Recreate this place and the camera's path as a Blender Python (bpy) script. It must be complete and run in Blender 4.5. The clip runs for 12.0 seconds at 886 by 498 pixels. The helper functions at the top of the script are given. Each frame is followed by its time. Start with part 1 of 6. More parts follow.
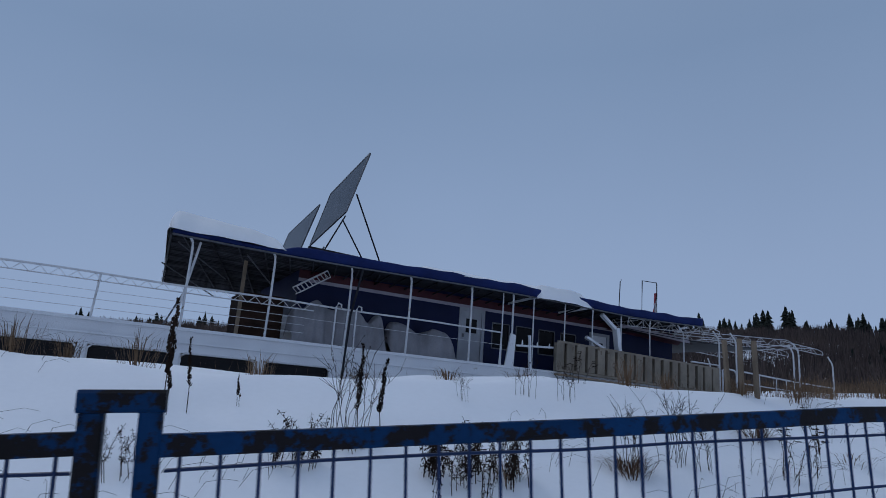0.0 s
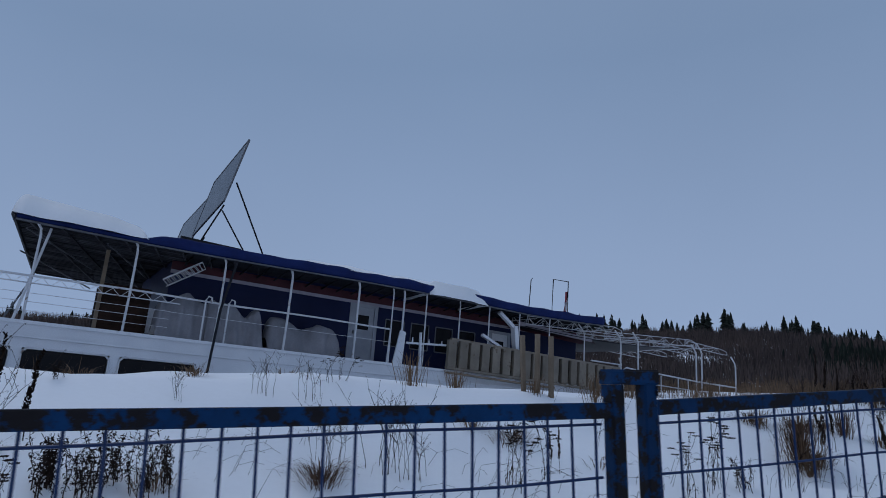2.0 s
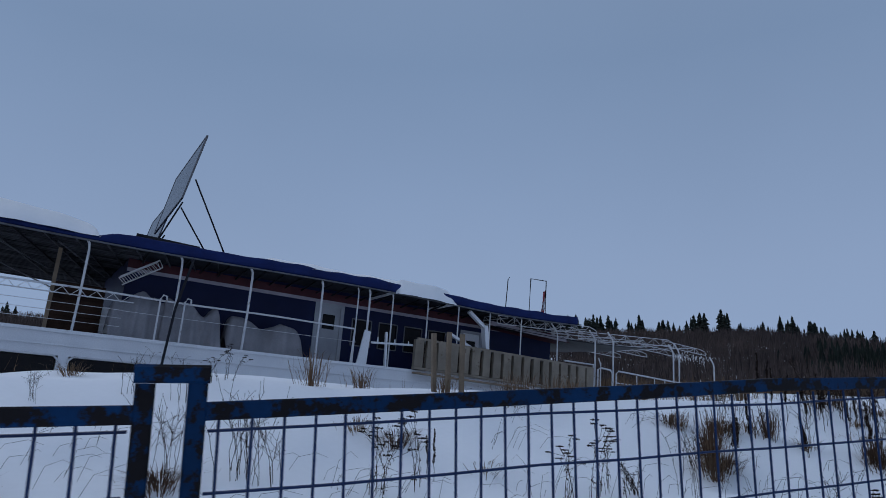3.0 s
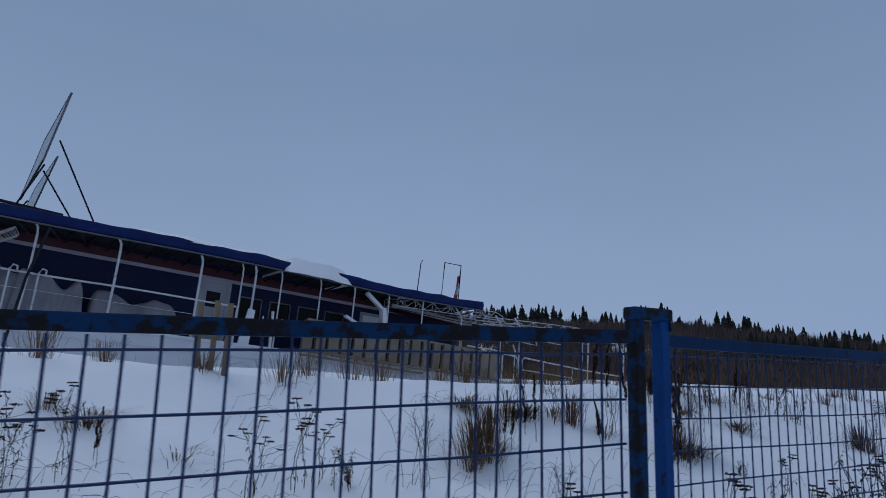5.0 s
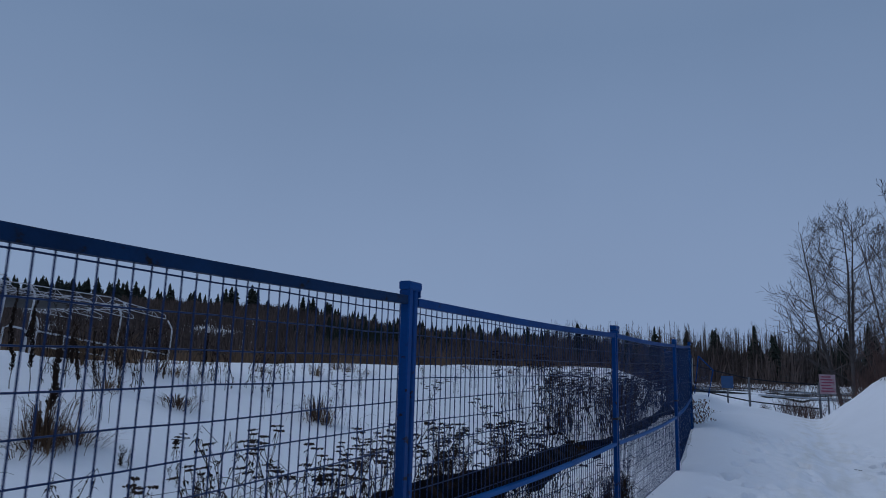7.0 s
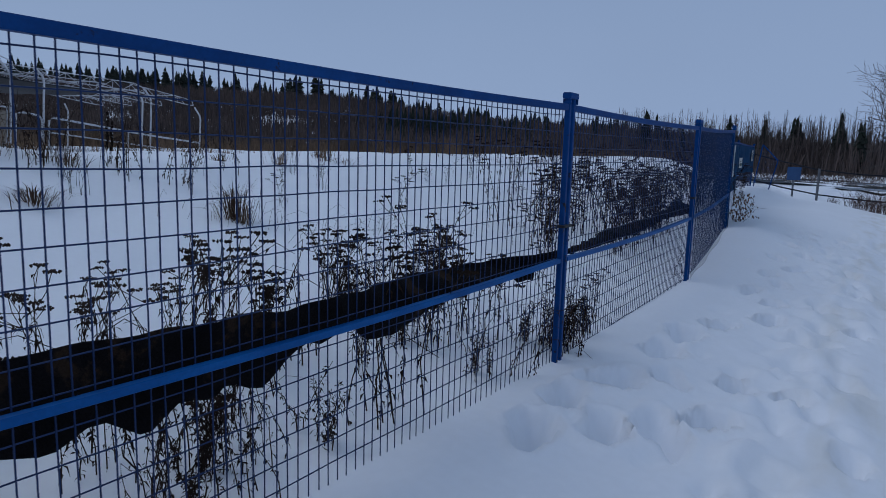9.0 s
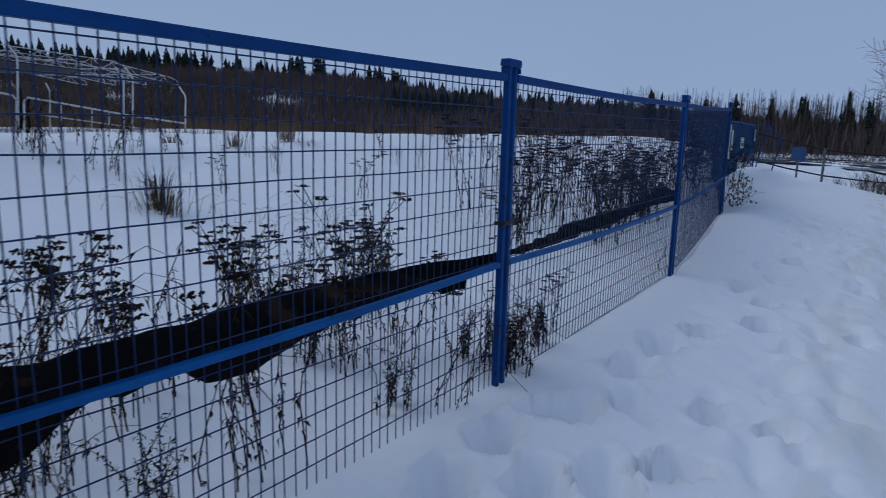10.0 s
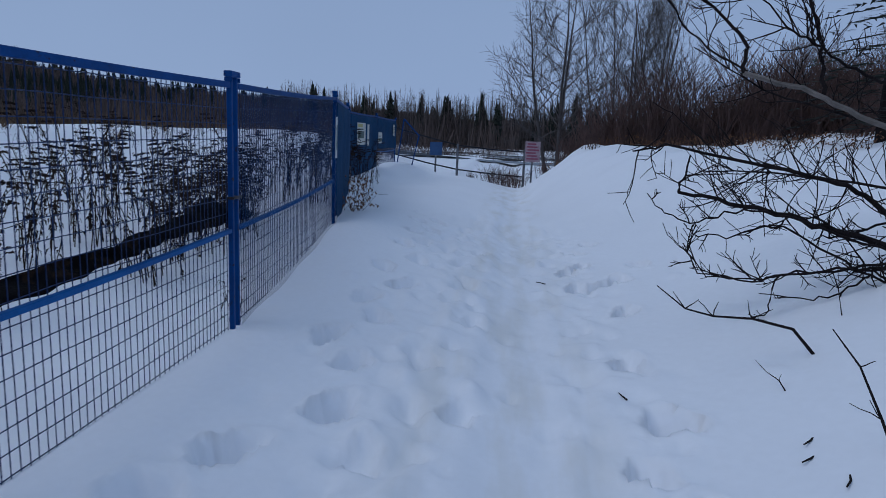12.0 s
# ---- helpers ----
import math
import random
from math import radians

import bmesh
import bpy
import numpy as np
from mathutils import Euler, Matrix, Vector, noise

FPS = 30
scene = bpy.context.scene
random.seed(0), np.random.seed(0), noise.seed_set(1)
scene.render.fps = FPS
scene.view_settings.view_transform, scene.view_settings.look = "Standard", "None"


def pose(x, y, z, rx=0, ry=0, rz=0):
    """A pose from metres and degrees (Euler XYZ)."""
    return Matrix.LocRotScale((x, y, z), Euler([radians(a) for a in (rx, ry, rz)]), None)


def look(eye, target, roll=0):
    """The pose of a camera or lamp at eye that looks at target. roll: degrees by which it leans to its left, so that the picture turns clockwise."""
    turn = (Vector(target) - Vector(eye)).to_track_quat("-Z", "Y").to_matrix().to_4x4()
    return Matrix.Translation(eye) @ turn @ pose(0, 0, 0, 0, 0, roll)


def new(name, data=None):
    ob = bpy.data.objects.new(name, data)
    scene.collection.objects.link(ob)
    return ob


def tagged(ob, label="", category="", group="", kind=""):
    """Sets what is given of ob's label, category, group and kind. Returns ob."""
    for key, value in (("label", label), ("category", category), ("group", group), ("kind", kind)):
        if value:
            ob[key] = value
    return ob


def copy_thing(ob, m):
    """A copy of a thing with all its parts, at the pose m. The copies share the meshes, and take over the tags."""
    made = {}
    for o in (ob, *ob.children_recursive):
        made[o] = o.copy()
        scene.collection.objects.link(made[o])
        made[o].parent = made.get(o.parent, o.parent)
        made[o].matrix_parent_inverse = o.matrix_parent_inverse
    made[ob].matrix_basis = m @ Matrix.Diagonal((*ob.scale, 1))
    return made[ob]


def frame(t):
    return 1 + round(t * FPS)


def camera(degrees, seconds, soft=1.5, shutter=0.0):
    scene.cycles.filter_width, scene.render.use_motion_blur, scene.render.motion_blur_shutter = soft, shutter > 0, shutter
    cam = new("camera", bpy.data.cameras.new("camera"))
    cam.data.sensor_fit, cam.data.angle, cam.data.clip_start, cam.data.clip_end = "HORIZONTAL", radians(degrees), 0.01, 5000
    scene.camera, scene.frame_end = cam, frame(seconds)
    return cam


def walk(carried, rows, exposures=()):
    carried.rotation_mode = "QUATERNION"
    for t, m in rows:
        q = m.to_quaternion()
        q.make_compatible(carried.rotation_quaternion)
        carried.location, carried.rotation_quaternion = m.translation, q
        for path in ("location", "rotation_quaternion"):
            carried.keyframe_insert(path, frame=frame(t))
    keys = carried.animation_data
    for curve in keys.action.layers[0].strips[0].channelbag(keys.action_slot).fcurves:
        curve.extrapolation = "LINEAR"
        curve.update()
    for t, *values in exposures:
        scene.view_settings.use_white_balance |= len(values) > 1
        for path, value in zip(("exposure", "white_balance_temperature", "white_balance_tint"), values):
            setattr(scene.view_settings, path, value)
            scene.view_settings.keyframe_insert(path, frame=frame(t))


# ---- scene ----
cam = camera(67.6, 12.0, soft=0.65, shutter=0.12)
PATH = [
    (0, (-11.873, -1.111, 1.607), (-11.215, 0.736, 2.0), 0.4),
    (0.5, (-11.408, -1.192, 1.623), (-10.736, 0.649, 2.014), 0.3),
    (1, (-10.966, -1.247, 1.643), (-10.259, 0.581, 2.035), 0.5),
    (1.5, (-10.485, -1.188, 1.644), (-9.728, 0.621, 2.036), 0.6),
    (2, (-9.993, -1.215, 1.607), (-9.204, 0.581, 1.998), 0.6),
    (2.5, (-9.501, -1.317, 1.622), (-8.708, 0.477, 2.014), 0.6),
    (4.5, (-7.773, -1.328, 1.553), (-6.934, 0.446, 1.94), 0.9),
    (5, (-7.294, -1.344, 1.553), (-6.367, 0.392, 1.911), 1.6),
    (5.5, (-6.788, -1.256, 1.516), (-5.727, 0.403, 1.867), 1.3),
    (6, (-6.255, -1.189, 1.504), (-4.901, 0.239, 1.858), 1.0),
    (6.5, (-5.697, -1.197, 1.465), (-4.092, -0.055, 1.814), 1.3),
    (7, (-5.211, -1.206, 1.433), (-3.465, -0.291, 1.771), 1.5),
    (7.5, (-4.822, -1.258, 1.418), (-3.038, -0.358, 1.498), 1.0),
    (7.7, (-4.668, -1.291, 1.419), (-2.882, -0.393, 1.365), 1.1),
    (9.3, (-3.104, -1.392, 1.444), (-1.521, -0.222, 1.091), 1.2),
    (9.5, (-2.977, -1.385, 1.451), (-1.461, -0.13, 1.093), 1.4),
    (10, (-2.597, -1.376, 1.445), (-0.95, -0.297, 1.092), 1.5),
    (10.5, (-2.101, -1.447, 1.474), (-0.276, -0.706, 1.126), 1.9),
    (11, (-1.594, -1.455, 1.487), (0.341, -1.08, 1.147), 2.2),
    (11.5, (-1.12, -1.517, 1.467), (0.827, -1.215, 1.122), 2.3),
    (12, (-0.656, -1.57, 1.474), (1.306, -1.382, 1.133), 2.4),
]
walk(cam, [(t, look(eye, target, roll)) for t, eye, target, roll in PATH],
     exposures=[(0, 0.0, 6350, 10), (2.5, -0.02, 6350, 10), (4.5, -0.08, 6300, 10), (6.5, -0.18, 6200, 10), (7.5, -0.28, 6180, 10), (9.5, 0.0, 6280, 10), (12, 0.0, 6120, 10)])

# ---- light ----
world = bpy.data.worlds.new("overcast_sky")
scene.world = world
world.use_nodes = True
wn, wl = world.node_tree.nodes, world.node_tree.links
wn.clear()
sky = wn.new("ShaderNodeTexSky")
sky.sky_type = "NISHITA"
sky.sun_disc = False
sky.sun_elevation = radians(8)
sky.sun_rotation = radians(200)
sky.air_density, sky.dust_density = 1.0, 2.5
coord = wn.new("ShaderNodeTexCoord")
split = wn.new("ShaderNodeSeparateXYZ")
wl.new(coord.outputs["Generated"], split.inputs[0])
ramp = wn.new("ShaderNodeValToRGB")
cr = ramp.color_ramp
cr.elements[0].position, cr.elements[0].color = 0.0, (0.295, 0.40, 0.61, 1)
cr.elements[1].position, cr.elements[1].color = 1.0, (0.25, 0.33, 0.47, 1)
e = cr.elements.new(0.16)
e.color = (0.275, 0.37, 0.56, 1)
e = cr.elements.new(0.45)
e.color = (0.205, 0.295, 0.46, 1)
wl.new(split.outputs["Z"], ramp.inputs[0])
cloud = wn.new("ShaderNodeTexNoise")
cloud.inputs["Scale"].default_value = 2.2
cloud.inputs["Detail"].default_value = 3
wl.new(coord.outputs["Generated"], cloud.inputs["Vector"])
cmap = wn.new("ShaderNodeMapRange")
cmap.inputs["To Min"].default_value, cmap.inputs["To Max"].default_value = 0.93, 1.07
wl.new(cloud.outputs["Fac"], cmap.inputs["Value"])
mul = wn.new("ShaderNodeVectorMath")
mul.operation = "SCALE"
wl.new(ramp.outputs["Color"], mul.inputs[0])
wl.new(cmap.outputs["Result"], mul.inputs["Scale"])
bg_cloud = wn.new("ShaderNodeBackground")
wl.new(mul.outputs[0], bg_cloud.inputs["Color"])
bg_sky = wn.new("ShaderNodeBackground")
bg_sky.inputs["Strength"].default_value = 0.05
wl.new(sky.outputs["Color"], bg_sky.inputs["Color"])
mixbg = wn.new("ShaderNodeMixShader")
mixbg.inputs["Fac"].default_value = 0.9
wl.new(bg_sky.outputs[0], mixbg.inputs[1])
wl.new(bg_cloud.outputs[0], mixbg.inputs[2])
wout = wn.new("ShaderNodeOutputWorld")
wl.new(mixbg.outputs[0], wout.inputs["Surface"])
sun = new("sun", bpy.data.lights.new("sun", "SUN"))
sun.data.energy = 0.6
sun.data.angle = radians(40)
sun.data.color = (0.97, 0.97, 1.0)
sun.rotation_euler = (radians(40), 0, radians(-160))


# ---- materials ----
def mat(name, a, b, scale=4.0, fine=60.0, rough=0.7, metal=0.0, bump=0.2, spots=None, per_object=0.0, dist=0.02, grain=0.2, spec=0.35):
    """A worn surface: two colours mixed by coarse noise, fine grain, optional spots (colour, amount, scale)."""
    m = bpy.data.materials.new(name)
    m.use_nodes = True
    n, l = m.node_tree.nodes, m.node_tree.links
    p = n["Principled BSDF"]
    tc = n.new("ShaderNodeTexCoord")
    big = n.new("ShaderNodeTexNoise")
    big.inputs["Scale"].default_value, big.inputs["Detail"].default_value = scale, 5
    small = n.new("ShaderNodeTexNoise")
    small.inputs["Scale"].default_value, small.inputs["Detail"].default_value = fine, 3
    l.new(tc.outputs["Object"], big.inputs["Vector"])
    l.new(tc.outputs["Object"], small.inputs["Vector"])
    mx = n.new("ShaderNodeMix")
    mx.data_type = "RGBA"
    mx.inputs[6].default_value, mx.inputs[7].default_value = (*a, 1), (*b, 1)
    rm = n.new("ShaderNodeMapRange")
    rm.inputs["From Min"].default_value, rm.inputs["From Max"].default_value = 0.3, 0.7
    l.new(big.outputs["Fac"], rm.inputs["Value"])
    l.new(rm.outputs["Result"], mx.inputs[0])
    out = mx.outputs[2]
    if spots:
        sc, amount, ss = spots
        sn = n.new("ShaderNodeTexNoise")
        sn.inputs["Scale"].default_value, sn.inputs["Detail"].default_value, sn.inputs["Roughness"].default_value = ss, 6, 0.65
        l.new(tc.outputs["Object"], sn.inputs["Vector"])
        sr = n.new("ShaderNodeMapRange")
        sr.inputs["From Min"].default_value, sr.inputs["From Max"].default_value = 1 - amount, 1 - amount + 0.06
        l.new(sn.outputs["Fac"], sr.inputs["Value"])
        m2 = n.new("ShaderNodeMix")
        m2.data_type = "RGBA"
        l.new(sr.outputs["Result"], m2.inputs[0])
        l.new(out, m2.inputs[6])
        m2.inputs[7].default_value = (*sc, 1)
        out = m2.outputs[2]
    hsv = n.new("ShaderNodeHueSaturation")
    gr = n.new("ShaderNodeMapRange")
    gr.inputs["To Min"].default_value, gr.inputs["To Max"].default_value = 1 - grain, 1 + grain
    l.new(small.outputs["Fac"], gr.inputs["Value"])
    vout = gr.outputs["Result"]
    if per_object:
        oi = n.new("ShaderNodeObjectInfo")
        orr = n.new("ShaderNodeMapRange")
        orr.inputs["To Min"].default_value, orr.inputs["To Max"].default_value = 1 - per_object, 1 + per_object
        l.new(oi.outputs["Random"], orr.inputs["Value"])
        mm = n.new("ShaderNodeMath")
        mm.operation = "MULTIPLY"
        l.new(vout, mm.inputs[0])
        l.new(orr.outputs["Result"], mm.inputs[1])
        vout = mm.outputs[0]
    l.new(vout, hsv.inputs["Value"])
    l.new(out, hsv.inputs["Color"])
    l.new(hsv.outputs["Color"], p.inputs["Base Color"])
    p.inputs["Specular IOR Level"].default_value = spec
    p.inputs["Roughness"].default_value, p.inputs["Metallic"].default_value = rough, metal
    if bump:
        bn = n.new("ShaderNodeBump")
        bn.inputs["Strength"].default_value, bn.inputs["Distance"].default_value = bump, dist
        l.new(small.outputs["Fac"], bn.inputs["Height"])
        l.new(bn.outputs["Normal"], p.inputs["Normal"])
    return m


def island(m, amount):
    """Varies a material's brightness from island to island of a joined mesh."""
    n, l = m.node_tree.nodes, m.node_tree.links
    p = n["Principled BSDF"]
    src = p.inputs["Base Color"].links[0].from_socket
    g = n.new("ShaderNodeNewGeometry")
    r = n.new("ShaderNodeMapRange")
    r.inputs["To Min"].default_value, r.inputs["To Max"].default_value = 1 - amount, 1 + amount
    l.new(g.outputs["Random Per Island"], r.inputs["Value"])
    h = n.new("ShaderNodeHueSaturation")
    l.new(src, h.inputs["Color"])
    l.new(r.outputs["Result"], h.inputs["Value"])
    l.new(h.outputs["Color"], p.inputs["Base Color"])
    return m


def sheer(m, amount):
    """Lets light through between the threads of a woven mesh."""
    n, l = m.node_tree.nodes, m.node_tree.links
    t = n.new("ShaderNodeBsdfTransparent")
    x = n.new("ShaderNodeMixShader")
    x.inputs["Fac"].default_value = amount
    l.new(n["Principled BSDF"].outputs[0], x.inputs[1])
    l.new(t.outputs[0], x.inputs[2])
    l.new(x.outputs[0], n["Material Output"].inputs["Surface"])


M_SNOW = mat("snow", (0.86, 0.88, 0.92), (0.90, 0.92, 0.96), 0.6, 22.0, 0.7, 0, 0.10, dist=0.01, grain=0.03)
def trodden(m):
    """Greys and yellows the snow along the trodden track, in streaks and blotches."""
    n, l = m.node_tree.nodes, m.node_tree.links
    p = n["Principled BSDF"]
    src = p.inputs["Base Color"].links[0].from_socket
    tc = n.new("ShaderNodeTexCoord")
    sep = n.new("ShaderNodeSeparateXYZ")
    l.new(tc.outputs["Object"], sep.inputs[0])
    band = n.new("ShaderNodeFloatCurve")
    for x, y in ((0.40, 0.0), (0.47, 1.0), (0.53, 1.0), (0.60, 0.0)):
        band.mapping.curves[0].points.new(x, y)
    band.mapping.curves[0].points[0].location = (0, 0)
    band.mapping.curves[0].points[-1].location = (1, 0)
    band.mapping.update()
    mr = n.new("ShaderNodeMapRange")
    mr.inputs["From Min"].default_value, mr.inputs["From Max"].default_value = -5.1, 1.9
    l.new(sep.outputs["Y"], mr.inputs["Value"])
    l.new(mr.outputs["Result"], band.inputs["Value"])
    mp = n.new("ShaderNodeMapping")
    mp.inputs["Scale"].default_value = (0.8, 3.2, 1)
    l.new(tc.outputs["Object"], mp.inputs["Vector"])
    no = n.new("ShaderNodeTexNoise")
    no.inputs["Scale"].default_value, no.inputs["Detail"].default_value = 1.6, 5
    l.new(mp.outputs[0], no.inputs["Vector"])
    nr = n.new("ShaderNodeMapRange")
    nr.inputs["From Min"].default_value, nr.inputs["From Max"].default_value = 0.42, 0.68
    l.new(no.outputs["Fac"], nr.inputs["Value"])
    mm = n.new("ShaderNodeMath")
    mm.operation = "MULTIPLY"
    l.new(nr.outputs["Result"], mm.inputs[0])
    l.new(band.outputs["Value"], mm.inputs[1])
    mx = n.new("ShaderNodeMix")
    mx.data_type = "RGBA"
    mx.inputs[7].default_value = (0.79, 0.79, 0.78, 1)
    l.new(mm.outputs[0], mx.inputs[0])
    l.new(src, mx.inputs[6])
    l.new(mx.outputs[2], p.inputs["Base Color"])


trodden(M_SNOW)
M_SNOW_CAP = mat("roof_snow", (0.84, 0.86, 0.89), (0.90, 0.91, 0.93), 1.0, 14.0, 0.7, 0, 0.08, grain=0.03)
M_BLUE = mat("blue_fence_paint", (0.001, 0.034, 0.142), (0.002, 0.052, 0.205), 5, 90, 0.5, 0.0, 0.15, ((0.016, 0.013, 0.014), 0.40, 20), 0.12, 0.004, 0.2, 0.14)
M_BLUE_OLD = mat("worn_blue_fence_paint", (0.001, 0.022, 0.070), (0.002, 0.036, 0.115), 6, 90, 0.55, 0.0, 0.2, ((0.010, 0.009, 0.011), 0.53, 22), 0.12, 0.004, 0.2, 0.12)
M_BLUE_DULL = mat("dull_blue_fence_paint", (0.001, 0.018, 0.060), (0.002, 0.028, 0.092), 6, 90, 0.55, 0.0, 0.2, ((0.010, 0.009, 0.011), 0.42, 22), 0.1, 0.004, 0.2, 0.12)
M_BLUE_FRESH = mat("fresh_blue_paint", (0.002, 0.07, 0.25), (0.003, 0.10, 0.33), 5, 90, 0.5, 0, 0.1, ((0.03, 0.03, 0.04), 0.33, 18), 0.05, 0.004, 0.2, 0.15)
M_WIRE = mat("blue_wire", (0.003, 0.017, 0.070), (0.004, 0.026, 0.10), 8, 120, 0.5, 0.1, 0.0)
M_TIE = mat("black_tie", (0.012, 0.012, 0.014), (0.02, 0.02, 0.022), 20, 90, 0.6, 0, 0.1)
M_SILT = mat("black_silt_cloth", (0.004, 0.004, 0.005), (0.010, 0.009, 0.010), 6, 140, 0.9, 0, 0.5, ((0.030, 0.019, 0.013), 0.45, 6), spec=0.08)
M_CLOTH = mat("dark_blue_mesh_cloth", (0.006, 0.040, 0.105), (0.010, 0.060, 0.15), 3, 160, 0.8, 0, 0.4, spec=0.1)
sheer(M_CLOTH, 0.12)
M_SCREEN = mat("blue_see_through_screen", (0.004, 0.035, 0.12), (0.006, 0.05, 0.16), 3, 160, 0.8, 0, 0.3, spec=0.1)
sheer(M_SCREEN, 0.84)
M_WHITE = mat("white_hull_paint", (0.62, 0.64, 0.68), (0.72, 0.74, 0.77), 1.2, 40, 0.5, 0, 0.1, ((0.42, 0.41, 0.40), 0.34, 2.5))
M_PIPE = mat("white_pipe_paint", (0.50, 0.51, 0.54), (0.64, 0.65, 0.67), 3, 80, 0.5, 0, 0.1, ((0.20, 0.15, 0.12), 0.40, 7))
M_NAVY = mat("navy_cabin_paint", (0.006, 0.010, 0.042), (0.009, 0.015, 0.058), 1.5, 60, 0.5, 0, 0.1, spec=0.15)
M_ROOFBLUE = mat("blue_roof_tarp", (0.007, 0.015, 0.075), (0.012, 0.026, 0.12), 2.0, 30, 0.75, 0, 0.4, spec=0.15)
M_RED = mat("maroon_trim", (0.045, 0.008, 0.014), (0.075, 0.014, 0.022), 3, 60, 0.5, 0, 0.1)
M_STRIPE = mat("pale_stripe", (0.30, 0.28, 0.33), (0.38, 0.36, 0.41), 3, 60, 0.5, 0, 0.1)
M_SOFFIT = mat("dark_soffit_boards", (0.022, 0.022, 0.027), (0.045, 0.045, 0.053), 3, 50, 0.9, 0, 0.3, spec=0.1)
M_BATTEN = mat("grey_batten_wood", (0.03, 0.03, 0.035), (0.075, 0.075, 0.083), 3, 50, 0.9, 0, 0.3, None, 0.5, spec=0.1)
M_OLDPIPE = mat("greyed_white_pipe", (0.42, 0.43, 0.46), (0.58, 0.59, 0.62), 3, 80, 0.55, 0, 0.1, ((0.14, 0.10, 0.085), 0.42, 7))
M_STEEL = mat("grey_steel", (0.10, 0.105, 0.12), (0.17, 0.175, 0.19), 5, 80, 0.45, 0.5, 0.1)
M_DARK = mat("dark_steel", (0.012, 0.013, 0.018), (0.025, 0.026, 0.032), 5, 80, 0.6, 0.0, 0.1, spec=0.15)
M_SOLAR_BACK = mat("solar_backsheet", (0.66, 0.68, 0.71), (0.74, 0.76, 0.79), 2, 40, 0.4, 0, 0.05)
M_SOLAR = mat("solar_cells", (0.03, 0.035, 0.05), (0.06, 0.065, 0.08), 3, 40, 0.15, 0, 0.0)
M_TARP = mat("grey_canvas_tarp", (0.19, 0.19, 0.21), (0.27, 0.27, 0.295), 1.6, 30, 0.85, 0, 0.4)
M_PLY = mat("weathered_plywood", (0.17, 0.145, 0.115), (0.26, 0.225, 0.18), 2.5, 50, 0.85, 0, 0.3, ((0.12, 0.09, 0.065), 0.38, 4), 0.15)
M_BROWN = mat("brown_wood_crate", (0.022, 0.013, 0.010), (0.042, 0.024, 0.018), 2.5, 50, 0.9, 0, 0.3, None, 0.2, spec=0.1)
M_STAKE = mat("tan_wood_stake", (0.16, 0.125, 0.09), (0.25, 0.19, 0.135), 3, 60, 0.85, 0, 0.3, None, 0.15)
M_GREYDOOR = mat("grey_door_paint", (0.27, 0.29, 0.33), (0.36, 0.38, 0.42), 2, 50, 0.5, 0, 0.1)
M_GLASS = mat("dark_window_glass", (0.006, 0.006, 0.008), (0.012, 0.012, 0.014), 2, 30, 0.25, 0, 0.0, spec=0.12)
M_WEED = mat("dried_weed", (0.016, 0.011, 0.010), (0.042, 0.027, 0.019), 6, 50, 0.95, 0, 0.2, None, 0.4, spec=0.08)
M_GRASS = mat("tan_dry_grass", (0.105, 0.064, 0.038), (0.20, 0.128, 0.075), 5, 50, 0.9, 0, 0.2, None, 0.25)
M_RUST = mat("rusty_dry_grass", (0.050, 0.027, 0.017), (0.11, 0.062, 0.036), 5, 50, 0.9, 0, 0.2, None, 0.3)
M_BARK = mat("dark_branch_bark", (0.010, 0.008, 0.009), (0.024, 0.018, 0.018), 8, 60, 0.9, 0, 0.5, spec=0.1)
M_DEADWOOD = mat("grey_dead_bark", (0.12, 0.105, 0.092), (0.21, 0.18, 0.16), 8, 60, 0.9, 0, 0.5)
M_BIRCH = mat("pale_poplar_bark", (0.055, 0.047, 0.047), (0.10, 0.087, 0.085), 3, 40, 0.85, 0, 0.3, ((0.03, 0.024, 0.024), 0.40, 6))
M_TWIG = mat("reddish_twigs", (0.050, 0.029, 0.027), (0.115, 0.068, 0.057), 3, 40, 0.9, 0, 0.1, None, 0.25)
M_FARBRUSH = island(mat("far_bare_brush", (0.052, 0.039, 0.038), (0.110, 0.079, 0.066), 0.02, 0.5, 0.95, 0, 0.0), 0.5)
M_RIVERWOOD = island(mat("riverbank_bare_wood", (0.034, 0.026, 0.025), (0.13, 0.104, 0.094), 0.3, 3, 0.95, 0, 0.0), 0.6)
M_REED = island(mat("far_tan_reeds", (0.075, 0.05, 0.034), (0.14, 0.09, 0.055), 0.2, 3, 0.95, 0, 0.0), 0.4)
M_CONIFER = island(mat("dark_spruce", (0.008, 0.013, 0.010), (0.018, 0.026, 0.018), 0.3, 4, 0.9, 0, 0.0), 0.35)
M_LEAFDRY = mat("dry_brown_leaves", (0.12, 0.055, 0.03), (0.2, 0.10, 0.05), 6, 40, 0.9, 0, 0.1)
M_PAPER = mat("weathered_notice_paper", (0.45, 0.48, 0.46), (0.56, 0.58, 0.55), 5, 60, 0.6, 0, 0.1)
M_GREENINK = mat("dark_green_print", (0.03, 0.06, 0.06), (0.05, 0.09, 0.08), 5, 60, 0.6, 0, 0)
M_YELLOWINK = mat("yellow_print", (0.35, 0.33, 0.12), (0.42, 0.4, 0.16), 5, 60, 0.6, 0, 0)
M_PINK = mat("faded_pink_board", (0.30, 0.19, 0.23), (0.46, 0.36, 0.39), 9, 60, 0.6, 0, 0.1)
